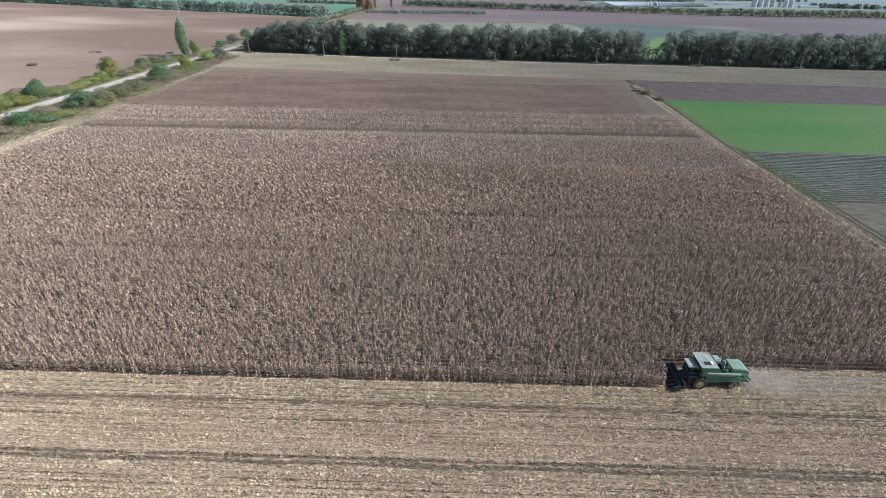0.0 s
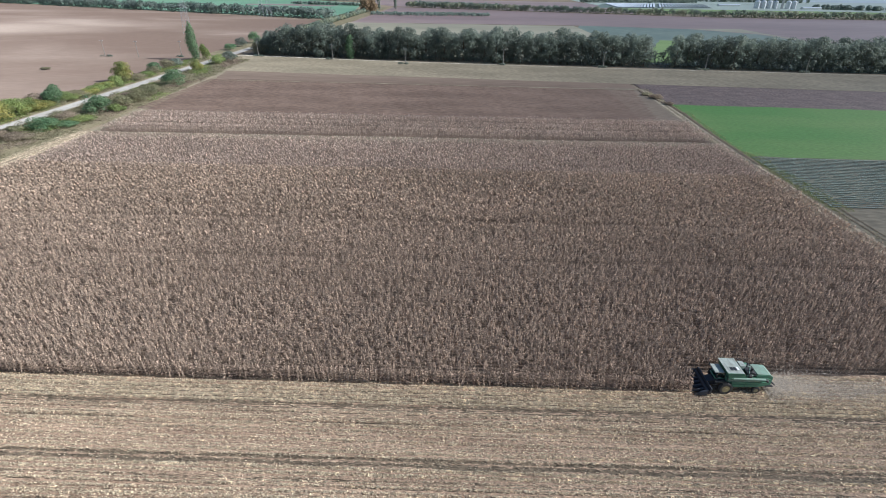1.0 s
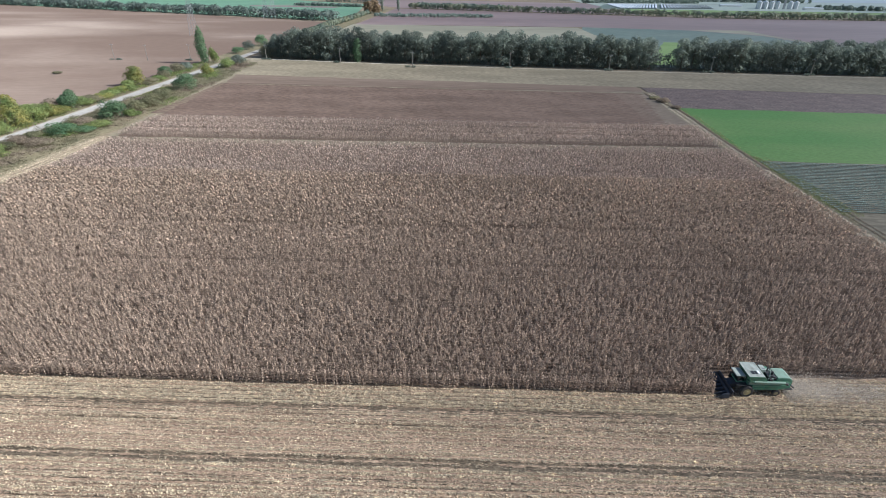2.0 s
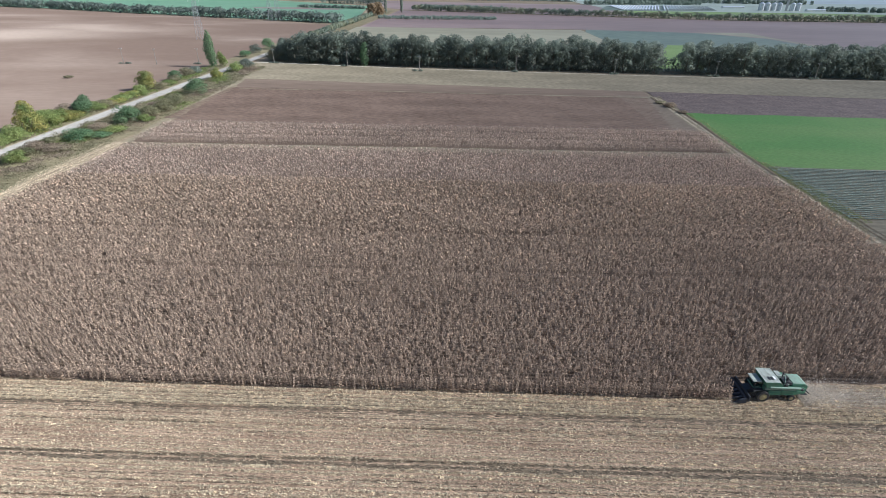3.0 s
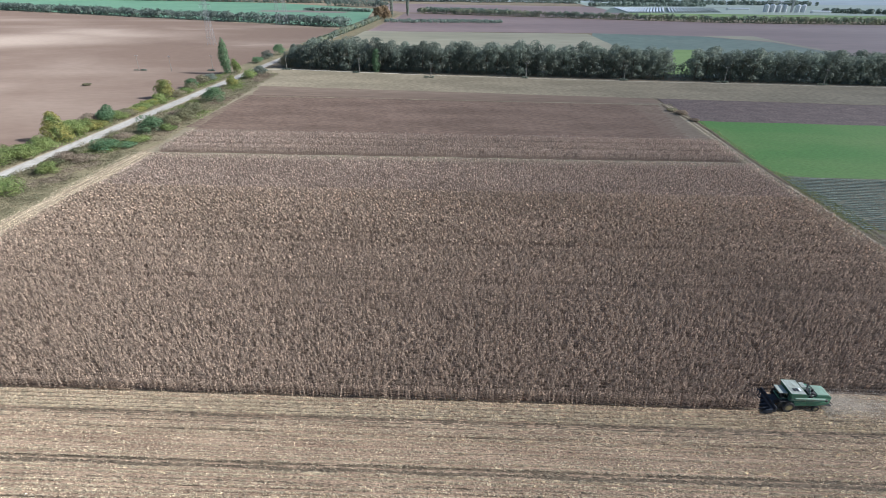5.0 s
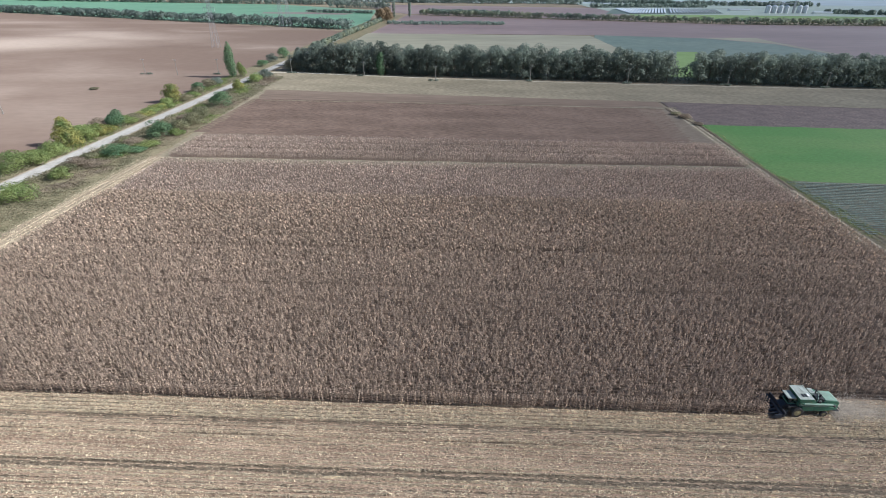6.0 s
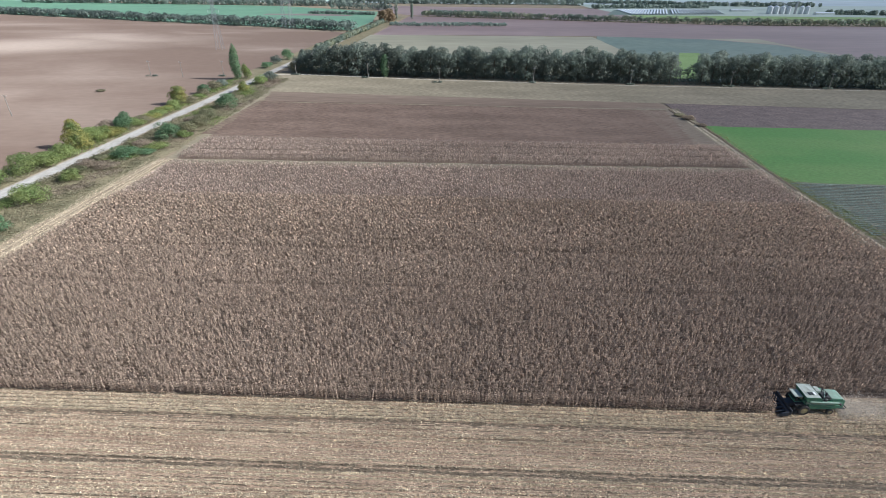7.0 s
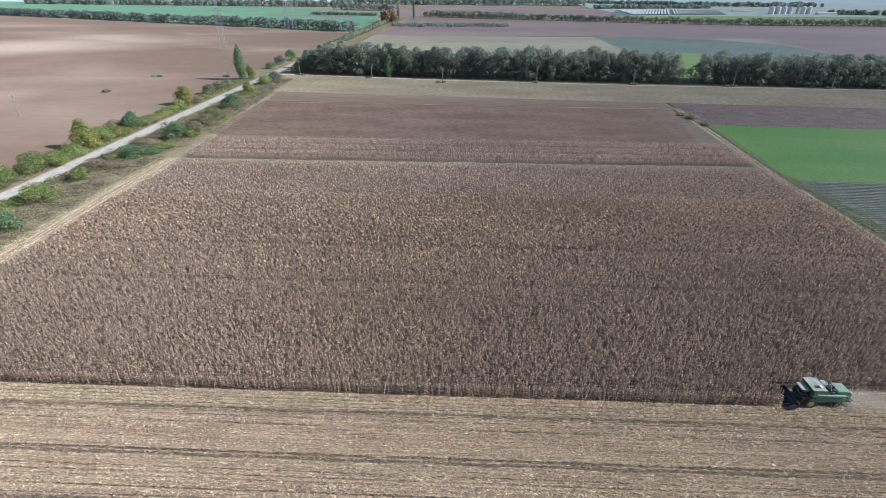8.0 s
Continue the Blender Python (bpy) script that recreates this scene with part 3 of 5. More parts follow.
crop = maize_block("maize_crop", "tall dry brown maize standing in dense rows", [
    maize_rows(W_X, -54.1, 41.95, 42.05, 0.25, T_FRONT, rng),
    maize_rows(W_X, CUT_X - 0.3, 42.4, 43.7, 0.26, T_FRONT, rng, thin=-1.6),
    maize_rows(W_X, E_X, 43.8, 74, 0.26, T_NEAR, rng, thin=-0.9, keep=lambda x, v: standing(x, v) & (rng.random(len(x)) < (74 - v) / 24)),
    maize_rows(W_X, E_X, 49.4, 104, 0.29, T_MID, rng, stray=0.06, thin=-1.1, keep=lambda x, v: rng.random(len(x)) < np.minimum((v - 49.5) / 24, (104 - v) / 24))], M_CORN)
# Same maize farther off, with its brightness raised in the colour.
maize_block("maize_crop_middle", "dry maize in dense rows, colour brightened", [
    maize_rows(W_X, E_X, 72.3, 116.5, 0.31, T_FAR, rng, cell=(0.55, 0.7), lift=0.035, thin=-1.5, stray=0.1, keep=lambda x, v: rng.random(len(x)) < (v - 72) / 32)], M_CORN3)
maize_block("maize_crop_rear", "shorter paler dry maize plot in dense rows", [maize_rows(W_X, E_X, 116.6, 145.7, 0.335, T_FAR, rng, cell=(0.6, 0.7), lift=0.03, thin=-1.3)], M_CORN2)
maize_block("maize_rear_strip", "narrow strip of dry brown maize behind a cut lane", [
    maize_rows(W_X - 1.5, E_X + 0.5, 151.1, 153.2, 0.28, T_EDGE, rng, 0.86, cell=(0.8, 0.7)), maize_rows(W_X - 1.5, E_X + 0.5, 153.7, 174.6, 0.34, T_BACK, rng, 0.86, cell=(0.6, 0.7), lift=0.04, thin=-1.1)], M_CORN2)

# the front row, plant by plant
plant_meshes = [quads("maize_plant", tv, tf, M_CORN) for tv, tf in T_FRONT]
for k, x in enumerate(np.arange(-54.0, CUT_X - 0.3, 0.26)):
    ob = new("maize_plant", plant_meshes[k % len(plant_meshes)])
    xx = x + rng.uniform(-0.08, 0.08)
    sz = rng.uniform(0.85, 1.12)
    ob.matrix_basis = pose(xx, 41.95 + rng.normal(0, 0.06) + SLOPE * xx, 0, rng.normal(0, 4), rng.normal(0, 4), rng.uniform(0, 360)) @ Matrix.Diagonal((sz, sz, sz, 1))
    ob.parent = crop

# ---- straw and stubs on the harvested strip ----


def straw_pieces(rng):
    out = []
    for _ in range(12):
        l, w = rng.uniform(0.045, 0.125), rng.uniform(0.035, 0.09)
        u = rng.uniform(-0.05, 0.09, 4)
        out.append((np.array([(-l, -w / 2, u[0]), (-l * 0.8, w / 2, u[1]), (l, w / 2, u[2]), (l * 0.7, -w / 2, u[3])]), np.array([(0, 1, 2, 3)])))
    return out


def straw(x0, x1, v0, v1, per_m2, rng, weight, slope=SLOPE, base=None):
    n = int((x1 - x0) * (v1 - v0) * per_m2)
    X, V = rng.uniform(x0, x1, n), rng.uniform(v0, v1, n)
    ok = rng.random(n) < weight(X, V)
    X, V = X[ok], V[ok]
    z = (base(X, V) if base else np.zeros(len(X)) + 0.02) + rng.uniform(0.0, 0.05, len(X))
    pos = np.stack([X, V + slope * X, z], -1)
    yaw = rng.normal(0, 0.8, len(X))
    return scatter(straw_pieces(rng), pos, yaw, rng.uniform(0.6, 1.25, len(X)), rng.normal(0, 0.3, (len(X), 2)), rng)


CLUMP = np.random.default_rng(77).random((512, 256))   # how thick the straw lies, patch by patch


def straw_weight(x, v):
    w = 1 - np.minimum(0.93, 1.55 * dark_band(v)) + 0.5 * np.exp(-((v - 38.75) / 0.14) ** 2)
    w = w * np.where((v > 31.6) & (v < 37.4), 0.62, 1.0)
    w = w * (0.7 + 0.3 * np.cos(v * 2 * np.pi / 0.7)) * (0.8 + 0.2 * np.cos(v * 2 * np.pi / 1.4 + 0.8 + 0.3 * np.sin(x * 0.05)))
    w = w * np.where((v > 38.55) & (v < 41.85), 1.35, 1.0)
    w = w * np.where((v > 42.15) & (x < CUT_X), 0.0, 1.0)
    w = w * (0.62 + 0.9 * CLUMP[np.floor(x / 0.42).astype(int) % 512, np.floor(v / 0.27).astype(int) % 256])
    return w * (0.75 + 0.25 * np.sin(x * 0.7 + np.sin(v * 3) * 2) * np.sin(v * 2.3 + x * 0.13))


def sparse_weight(x, v):
    return (1 - 0.9 * np.exp(-((np.mod(v - 1.9 + 3.65, 7.3) - 3.65) / 0.5) ** 2)) * (0.75 + 0.25 * np.cos(v * 2 * np.pi / 0.7))


v_, f_ = straw(-60, 40, -18, 23.5, 12, rng, sparse_weight, base=stubble_height)
tagged(new("straw_litter", quads("straw_litter", v_, f_, M_FLAKE)), "thinner pale straw scattered over older stubble", "straw", kind="stuff")
v_, f_ = straw(-98, 54, 23.8, 45.4, 290, rng, straw_weight, base=stubble_height)
tagged(new("straw_litter", quads("straw_litter", v_, f_, M_FLAKE)), "pale chopped maize straw scattered over the stubble", "straw", kind="stuff")


def stubs(rng):
    out = []
    for _ in range(4):
        r, h = 0.024, rng.uniform(0.2, 0.45)
        v = [(r * math.cos(a), r * math.sin(a), z) for z in (0, h) for a in (0, 2.1, 4.2)]
        out.append((np.array(v), np.array([(0, 1, 4, 3), (1, 2, 5, 4), (2, 0, 3, 5)])))
    return out


rows_ = np.arange(20.4, 45.2, 0.7)
X, V = [a.ravel() for a in np.meshgrid(np.arange(-100, 66, 0.3), rows_)]
ok = (rng.random(len(X)) < 0.62 - 0.75 * dark_band(V)) & ~((V > 41.5) & (X < CUT_X + 7))
X, V = X[ok] + rng.uniform(-0.1, 0.1, ok.sum()), V[ok] + rng.normal(0, 0.04, ok.sum())
v_, f_ = scatter(stubs(rng), np.stack([X, V + SLOPE * X, stubble_height(X, V)], -1), rng.uniform(0, 6, len(X)), np.ones(len(X)), rng.normal(0, 0.15, (len(X), 2)), rng)
tagged(new("maize_stubs", quads("maize_stubs", v_, f_, M_FLAKE)), "short cut maize stalks left in rows", "stubble", kind="stuff")
X, V = rng.uniform(W_X - 10.8, W_X - 0.3, 80000), rng.uniform(40, 149, 80000)
lanes = sum(a * np.exp(-((X - c - 0.25 * np.sin(V * 0.12 + c)) / 0.32) ** 2) for c, a in ((-130.6, 0.3), (-129.4, 0.35), (-128.3, 0.75), (-126.8, 0.4), (-125.4, 0.75), (-124.0, 0.45), (-122.6, 0.4)))
ok = rng.random(len(X)) < 0.1 + lanes * (0.85 + 0.3 * np.sin(V * 0.9 + X) * np.sin(V * 0.31))
X, V = X[ok], V[ok]
v_, f_ = scatter(straw_pieces(rng), np.stack([X, V, np.full(len(X), 0.05)], -1), rng.normal(1.57, 0.8, len(X)), rng.uniform(0.7, 1.5, len(X)), rng.normal(0, 0.2, (len(X), 2)), rng)
tagged(new("headland_litter", quads("headland_litter", v_, f_, M_FLAKE)), "pale straw lying on the headland", "straw", kind="stuff")

# vegetable rows
def cabbage(rng):
    v, f = [], []
    for k in range(4):
        lv, lf = leaf_quads(rng, (0, 0, 0.05), k * 1.57 + rng.uniform(-0.3, 0.3), 0.42, 0.30, 0.9, 0.1, 2)
        n = len(v)
        v += [tuple(p) for p in lv]
        f += [tuple(n + i for i in q) for q in lf]
    return np.array(v), np.array(f)


X, V = [a.ravel() for a in np.meshgrid(np.arange(79, 150, 0.5), np.arange(102.4, 138.6, 1.25))]
ok = (X - 78 > (138 - V) * 0.02) & (rng.random(len(X)) > 0.12)
X, V = X[ok] + rng.uniform(-0.12, 0.12, ok.sum()), V[ok] + rng.normal(0, 0.07, ok.sum())
v_, f_ = scatter([cabbage(rng) for _ in range(5)], np.stack([X, V - 0.024 * (X - 78), np.full(len(X), 0.03)], -1), rng.uniform(0, 6, len(X)), rng.uniform(0.75, 1.15, len(X)), np.zeros((len(X), 2)), rng)
tagged(new("vegetable_rows", quads("vegetable_rows", v_, f_, M_CAB)), "bluish green cabbages planted in straight rows", "vegetables", kind="stuff")

# ---- trees and bushes ----


def foliage(rng, lobes, count, leaf, loose=0.55, inner=0.72):
    """Leaf clumps as small bent quads on and in a set of lobes (centre, radii)."""
    vol = np.array([r[0] * r[1] * r[2] for _, r in lobes]) ** 0.67
    pick = rng.choice(len(lobes), count, p=vol / vol.sum())
    C, R = np.array([c for c, _ in lobes])[pick], np.array([r for _, r in lobes])[pick]
    d = rng.normal(0, 1, (count, 3))
    d /= np.linalg.norm(d, axis=1)[:, None]
    d[:, 2] = np.where(rng.random(count) < 0.55, np.abs(d[:, 2]), d[:, 2])
    p = C + d * R * (rng.uniform(inner, 1.05, count) + rng.exponential(0.06, count))[:, None]
    nrm = d + rng.normal(0, loose, (count, 3))
    nrm /= np.linalg.norm(nrm, axis=1)[:, None]
    a = np.cross(nrm, rng.normal(0, 1, (count, 3)))
    a /= np.linalg.norm(a, axis=1)[:, None]
    b = np.cross(nrm, a)
    s = leaf * rng.uniform(0.6, 1.3, count)[:, None]
    q = np.stack([p - a * s - b * s * 0.7, p + a * s * 0.8 - b * s * 0.6 + nrm * s * 0.2, p + a * s + b * s * 0.8, p - a * s * 0.7 + b * s + nrm * s * 0.25], 1)
    return q.reshape(-1, 3), np.arange(count * 4).reshape(-1, 4)


def tree_lobes(rng, h, w, low=0.25, n=9):
    lobes = [((0, 0, h * (0.55 + low * 0.3)), (w * 0.36, w * 0.36, h * 0.34))]
    for k in range(n):
        a = 6.28 * k / n * 1.6 + rng.uniform(-0.5, 0.5)
        z = h * rng.uniform(low + 0.08, 0.86)
        rad = w * 0.5 * (1 - 0.75 * max(0, z / h - 0.5)) * rng.uniform(0.55, 0.95)
        s = w * rng.uniform(0.13, 0.22)
        lobes.append(((rad * math.cos(a), rad * math.sin(a), z), (s, s, s * rng.uniform(0.8, 1.2))))
    lobes.append(((rng.uniform(-0.1, 0.1) * w, rng.uniform(-0.1, 0.1) * w, h * 0.86), (w * 0.3, w * 0.3, h * 0.13)))
    return lobes


def trunk_mesh(rng, h, r, lobes):
    bm = bmesh.new()
    top = Vector((rng.uniform(-0.3, 0.3), rng.uniform(-0.3, 0.3), h * 0.75))
    mid = Vector((rng.uniform(-0.15, 0.15), rng.uniform(-0.15, 0.15), h * 0.35))
    rod((0, 0, 0), mid, r, r * 0.75, 7, bm)
    rod(mid, top, r * 0.75, r * 0.2, 6, bm)
    for c, _ in lobes[1:6]:
        rod(mid.lerp(top, rng.uniform(0, 0.5)), c, r * 0.4, r * 0.1, 5, bm)
    return bm


def bush_lobes(rng, h, w, n=11):
    lobes = [((0, 0, h * 0.42), (w * 0.36, w * 0.36, h * 0.40))]
    for k in range(n):
        a, e = 2.4 * k + rng.uniform(-0.4, 0.4), rng.uniform(0.1, 0.95)
        rad = w * 0.34 * math.sqrt(1 - e * e) + 0.02
        s = w * rng.uniform(0.19, 0.29)
        lobes.append(((rad * math.cos(a), rad * math.sin(a), max(s * 0.6, h * (0.12 + 0.72 * e))), (s, s, s * h / w * rng.uniform(0.8, 1.1))))
    return lobes


def cone_lobes(rng, h, w):
    lobes = [((0, 0, h * 0.4), (w * 0.22, w * 0.22, h * 0.38))]
    for k in range(22):
        t = (k + 0.5) / 22
        a, rad, s = 2.4 * k, w * 0.38 * (1 - t) ** 0.8, w * (0.24 - 0.11 * t)
        lobes.append(((rad * math.cos(a), rad * math.sin(a), h * (0.12 + 0.76 * t)), (s, s, s * rng.uniform(0.9, 1.3))))
    return lobes


def tree_model(rng, name, h, w, material, label, category="tree", low=0.25, count=850, leaf=0.42, r=0.22, n=9, lobes=None, group=""):
    lobes = lobes or tree_lobes(rng, h, w, low, n)
    root = thing(name, label, category, group)
    part("trunk", trunk_mesh(rng, h, r, lobes), M_BARK, root)
    v, f = foliage(rng, lobes, count, leaf, 0.4, 0.82)
    crown = new("crown", quads("crown", v, f, material))
    crown.parent = root
    return root


def plant_out(model, spots):
    """The model at the first spot and copies at the rest; a spot is x, y, size, turn."""
    for k, (x, y, s, turn) in enumerate(spots):
        m = pose(x, y, 0, 0, 0, turn)
        ob = model if k == 0 else copy_thing(model, m)
        ob.matrix_basis = m @ Matrix.Diagonal((s, s, s * (0.94 + 0.12 * ((k * 7) % 5) / 4), 1))


def belt_y(x):
    """The south edge of the tree belt."""
    return 331 - 0.118 * (x + 138) + 0.00011 * (x + 138) ** 2


spots = []
trng = np.random.default_rng(11)
for row, off in enumerate((2.5, 9.0, 17.0)):
    x = -137.0 + row * 1.5
    while x < 345:
        in_gap = 102.5 + 0.42 * off < x < 114 + 0.42 * off
        if not in_gap:
            s = trng.uniform(0.82, 1.04)
            if x < -124:
                s *= 0.72
            spots.append((x, belt_y(x) + off + trng.uniform(-1.2, 1.2), s, trng.uniform(0, 360)))
        x += trng.uniform(4.6, 7.4) * (1.0 if row < 2 else 1.55)
trng.shuffle(spots)
BELT = 8
models = [tree_model(trng, "belt_tree", trng.uniform(17, 20), trng.uniform(9.5, 11.5), M_LEAF, "dense dark green broadleaf tree in a field belt",
                     low=0.0, count=1550, leaf=0.305, n=22, group="tree belt") for _ in range(BELT)]
for k, mdl in enumerate(models):
    plant_out(mdl, [tuple(s) for s in spots[k::BELT]])
# undergrowth that closes the belt's foot
v, f = [], []
und = []
for x in np.arange(-136, 345, 1.5):
    if not 103 < x < 108:
        und.append(((x, belt_y(x) + trng.uniform(0.3, 4), trng.uniform(0.8, 2.2)), (trng.uniform(1.2, 2.2), trng.uniform(1, 1.9), trng.uniform(1.6, 3.4))))
        und.append(((x, belt_y(x) + trng.uniform(12, 22), trng.uniform(2, 5)), (2.2, 2.2, trng.uniform(2.5, 4))))
v_, f_ = foliage(trng, und, 26000, 0.36)
tagged(new("belt_undergrowth", quads("belt_undergrowth", v_, f_, M_LEAF)), "dark undergrowth at the foot of the tree belt", "undergrowth", kind="stuff")

# roadside trees and bushes: x, y, height, width, material, label, name
ROADSIDE = [
    (-164.8, 159, 10.4, 8.2, M_YELLOW, "yellowing green roadside tree", "roadside_tree"), (-163.5, 166, 6.0, 6.5, M_LEAF2, "round green roadside bush", "bush"),
    (-163, 171, 5.0, 5.0, M_YELLOW, "yellowish green roadside bush", "bush"), (-161.8, 148, 4.6, 6.0, M_LEAF2, "low green roadside bush", "bush"),
    (-163.5, 132, 5.8, 7.0, M_LEAF2, "yellow-green leafy roadside bush", "bush"), (-161.5, 138, 5.0, 6.0, M_LEAF2, "spreading green roadside bush", "bush"),
    (-162.5, 119, 6.0, 6.0, M_LEAF2, "leafy green bush on the road verge", "bush"), (-168.5, 182, 4.4, 6.0, M_BROWNLEAF, "bare greyish brown roadside shrub", "shrub"),
    (-162.5, 183, 7.2, 5.0, M_LEAF3, "dark olive green roadside tree", "roadside_tree"), (-166.0, 232.5, 8.6, 6.6, M_YELLOW, "yellow autumn roadside tree", "roadside_tree"),
    (-163, 222, 4.0, 5.5, M_LEAF2, "low green roadside bush", "bush"), (-166.5, 260, 4.6, 5.5, M_LEAF3, "grey-green leafy shrub on the road verge", "shrub"),
    (-166, 272, 4.8, 5.5, M_SCRUB, "greyish green roadside shrub", "shrub"), (-166, 281, 4.0, 5.0, M_LEAF, "small dark roadside shrub", "shrub"),
    (-137.5, 91, 4.5, 5.5, M_LEAF3, "dark green bush beside the field", "bush"), (-143, 110, 4.5, 7.0, M_LEAF2, "bright green rounded bush", "bush"),
    (-144, 127, 3.2, 4.5, M_LEAF2, "small green bush on the verge", "bush"), (-140.5, 149, 4.2, 7.0, M_LEAF3, "bluish green spreading bush", "bush"),
    (-137.6, 171.5, 6.4, 7.2, M_LEAF3, "bluish green bush beside the field", "bush"), (-138.6, 226.5, 6.8, 7.4, M_LEAF3, "large dark green rounded bush", "bush"),
    (-146.5, 265, 5.5, 4.5, M_YELLOW, "small yellow-orange tree by the road", "roadside_tree"), (-147, 291, 5.0, 6.5, M_LEAF2, "green bush near the tree belt", "bush"),
    (-145.5, 303, 5.0, 6.5, M_LEAF, "dark green bush near the belt", "bush"), (-139.5, 337, 9, 8, M_SCRUB, "greyish half-bare bush beside the farm track", "bush"),
    (-165.5, 352, 4.5, 6, M_LEAF3, "greyish shrub by the road", "shrub"), (-166, 372, 5.5, 6, M_LEAF, "dark shrub by the road", "shrub"),
    (-165, 395, 7, 7, M_LEAF3, "greyish shrub by the road", "shrub"), (-140, 356, 12, 9, M_LEAF, "dark green tree beside the belt end", "roadside_tree"),
    (78.6, 219, 1.7, 4.0, M_BROWNLEAF, "dry brown thicket on the field edge", "shrub"), (76.6, 225.5, 1.0, 3.2, M_SCRUB, "low dry weeds on the field edge", "shrub"),
    (79.8, 207, 1.0, 2.8, M_BROWNLEAF, "low brown weeds on the field edge", "shrub"), (-226, 261, 1.2, 3.4, M_SCRUB, "small dry bush in the ploughed field", "shrub"),
    (-136.4, 183.5, 3.9, 6.0, M_OLIVE, "olive autumn shrub beside the field", "shrub"), (-135.8, 193, 4.3, 6.2, M_OLIVE, "olive autumn shrub beside the field", "shrub"),
    (-137.5, 203, 4.2, 5.8, M_OLIVE, "olive autumn shrub beside the field", "shrub"), (-141.5, 197, 3.0, 5.0, M_BROWNLEAF, "withered brown shrub on the verge", "shrub"),
    (-141, 211, 3.2, 5.5, M_OLIVE, "low olive shrub on the verge", "shrub"), (-142.5, 162, 2.5, 5.6, M_BROWNLEAF, "withered reddish brown shrub on the verge", "shrub"),
    (-146.6, 132.5, 2.3, 4.4, M_OLIVE, "dark tangled thicket at the road's edge", "shrub"), (-147.0, 138.5, 2.6, 4.8, M_BROWNLEAF, "brown tangled thicket at the road's edge", "shrub"),
    (-147.3, 145.5, 2.4, 4.6, M_OLIVE, "dark tangled thicket at the road's edge", "shrub"), (-140.5, 138.5, 1.9, 6.0, M_BROWNLEAF, "low withered brush on the verge", "shrub"),
    (-135.8, 160.5, 2.0, 6.0, M_LEAF2, "low green brush beside the field", "bush"), (-136.5, 154.0, 1.7, 5.5, M_LEAF3, "low green brush beside the field", "bush"),
    (-134.2, 176.5, 2.2, 4.8, M_LEAF2, "low green brush beside the field", "bush"), (-162.8, 143.2, 3.6, 5.4, M_LEAF2, "green leafy roadside bush", "bush"),
]
for y, m in ((176, M_YELLOW), (191, M_LEAF2), (197, M_SCRUB), (203, M_YELLOW), (209, M_LEAF2), (215, M_YELLOW), (238, M_SCRUB), (246, M_LEAF2), (254, M_SCRUB)):
    ROADSIDE.append((-163.2 + trng.uniform(-1, 1), y, trng.uniform(2.4, 3.4), trng.uniform(5, 7), m, "low tangled roadside bush on the verge", "bush"))
for x, y, h, w, m, label, name in ROADSIDE:
    h, w = h * 1.08, w * 1.15
    tr = tree_model(trng, name, h, w, m, label, "tree" if "tree" in name else "bush", low=0.02 if h < 8 else 0.15,
                    count=int(1500 + 230 * h), leaf=0.095 + 0.009 * h, r=0.05 + 0.012 * h,
                    lobes=bush_lobes(trng, h, w * 1.15) if h < 10 else cone_lobes(trng, h, w))
    tr.location = (x, y, 0)
col = [((trng.uniform(-0.5, 0.5), trng.uniform(-0.5, 0.5), z), (2.4 * math.sin(math.pi * (z + 4) / 19) ** 0.5, 2.2, 1.8)) for z in np.arange(1.2, 12.5, 1.2)]
tree_model(trng, "belt_tree", 14, 5, M_LEAF3, "narrow paler green tree in front of the belt", "tree", count=1800, leaf=0.24, lobes=col).location = (-76.5, 322.4, 0)
# the poplar
pl = [((trng.uniform(-0.5, 0.5), trng.uniform(-0.5, 0.5), z), (2.9 * math.sin(math.pi * (z + 3) / 23.5) ** 0.6, 2.9 * math.sin(math.pi * (z + 3) / 23.5) ** 0.6, 1.9)) for z in np.arange(1.6, 19.4, 1.1)]
pop = tree_model(trng, "poplar", 20, 4, M_LEAF3, "tall slender dark green poplar by the road", "tree", count=3000, leaf=0.24, r=0.25, lobes=pl)
pop.location = (-167, 305, 0)
pb = tree_model(trng, "bush", 8, 6, M_LEAF2, "light green bush beside the poplar", "bush", count=2600, leaf=0.17, r=0.12, lobes=bush_lobes(trng, 8.4, 5.8))
pb.location = (-162.5, 309, 0)

# scrub on the verges
lob = []
for k in range(2100):
    y = trng.uniform(55, 310)
    west = trng.random() < 0.25
    x = trng.uniform(-171, -161) if west else trng.uniform(-151.5, -130.5 - max(0, y - 200) * 0.05)
    hgt = trng.uniform(0.15, 0.5) * (1.5 if k % 7 == 0 else 1.0) * (1 - 0.5 * (x > -133))
    lob.append(((x, y, hgt * 0.3), (trng.uniform(1.1, 2.7), trng.uniform(1.1, 2.7), hgt)))
for k in range(640):
    y = trng.uniform(95, 312) if k < 520 else trng.uniform(112, 178)
    west = trng.random() < 0.3
    x = trng.uniform(-168, -161.5) if west else trng.uniform(-151, -136 - max(0, y - 200) * 0.04)
    if math.sin(x * 0.23 + y * 0.05) + math.sin(y * 0.17 + 1.3) < -0.2:
        continue
    hgt = trng.uniform(0.6, 1.7)
    lob.append(((x, y, hgt * 0.4), (hgt * trng.uniform(0.9, 1.5), hgt * trng.uniform(0.9, 1.5), hgt * 0.7)))
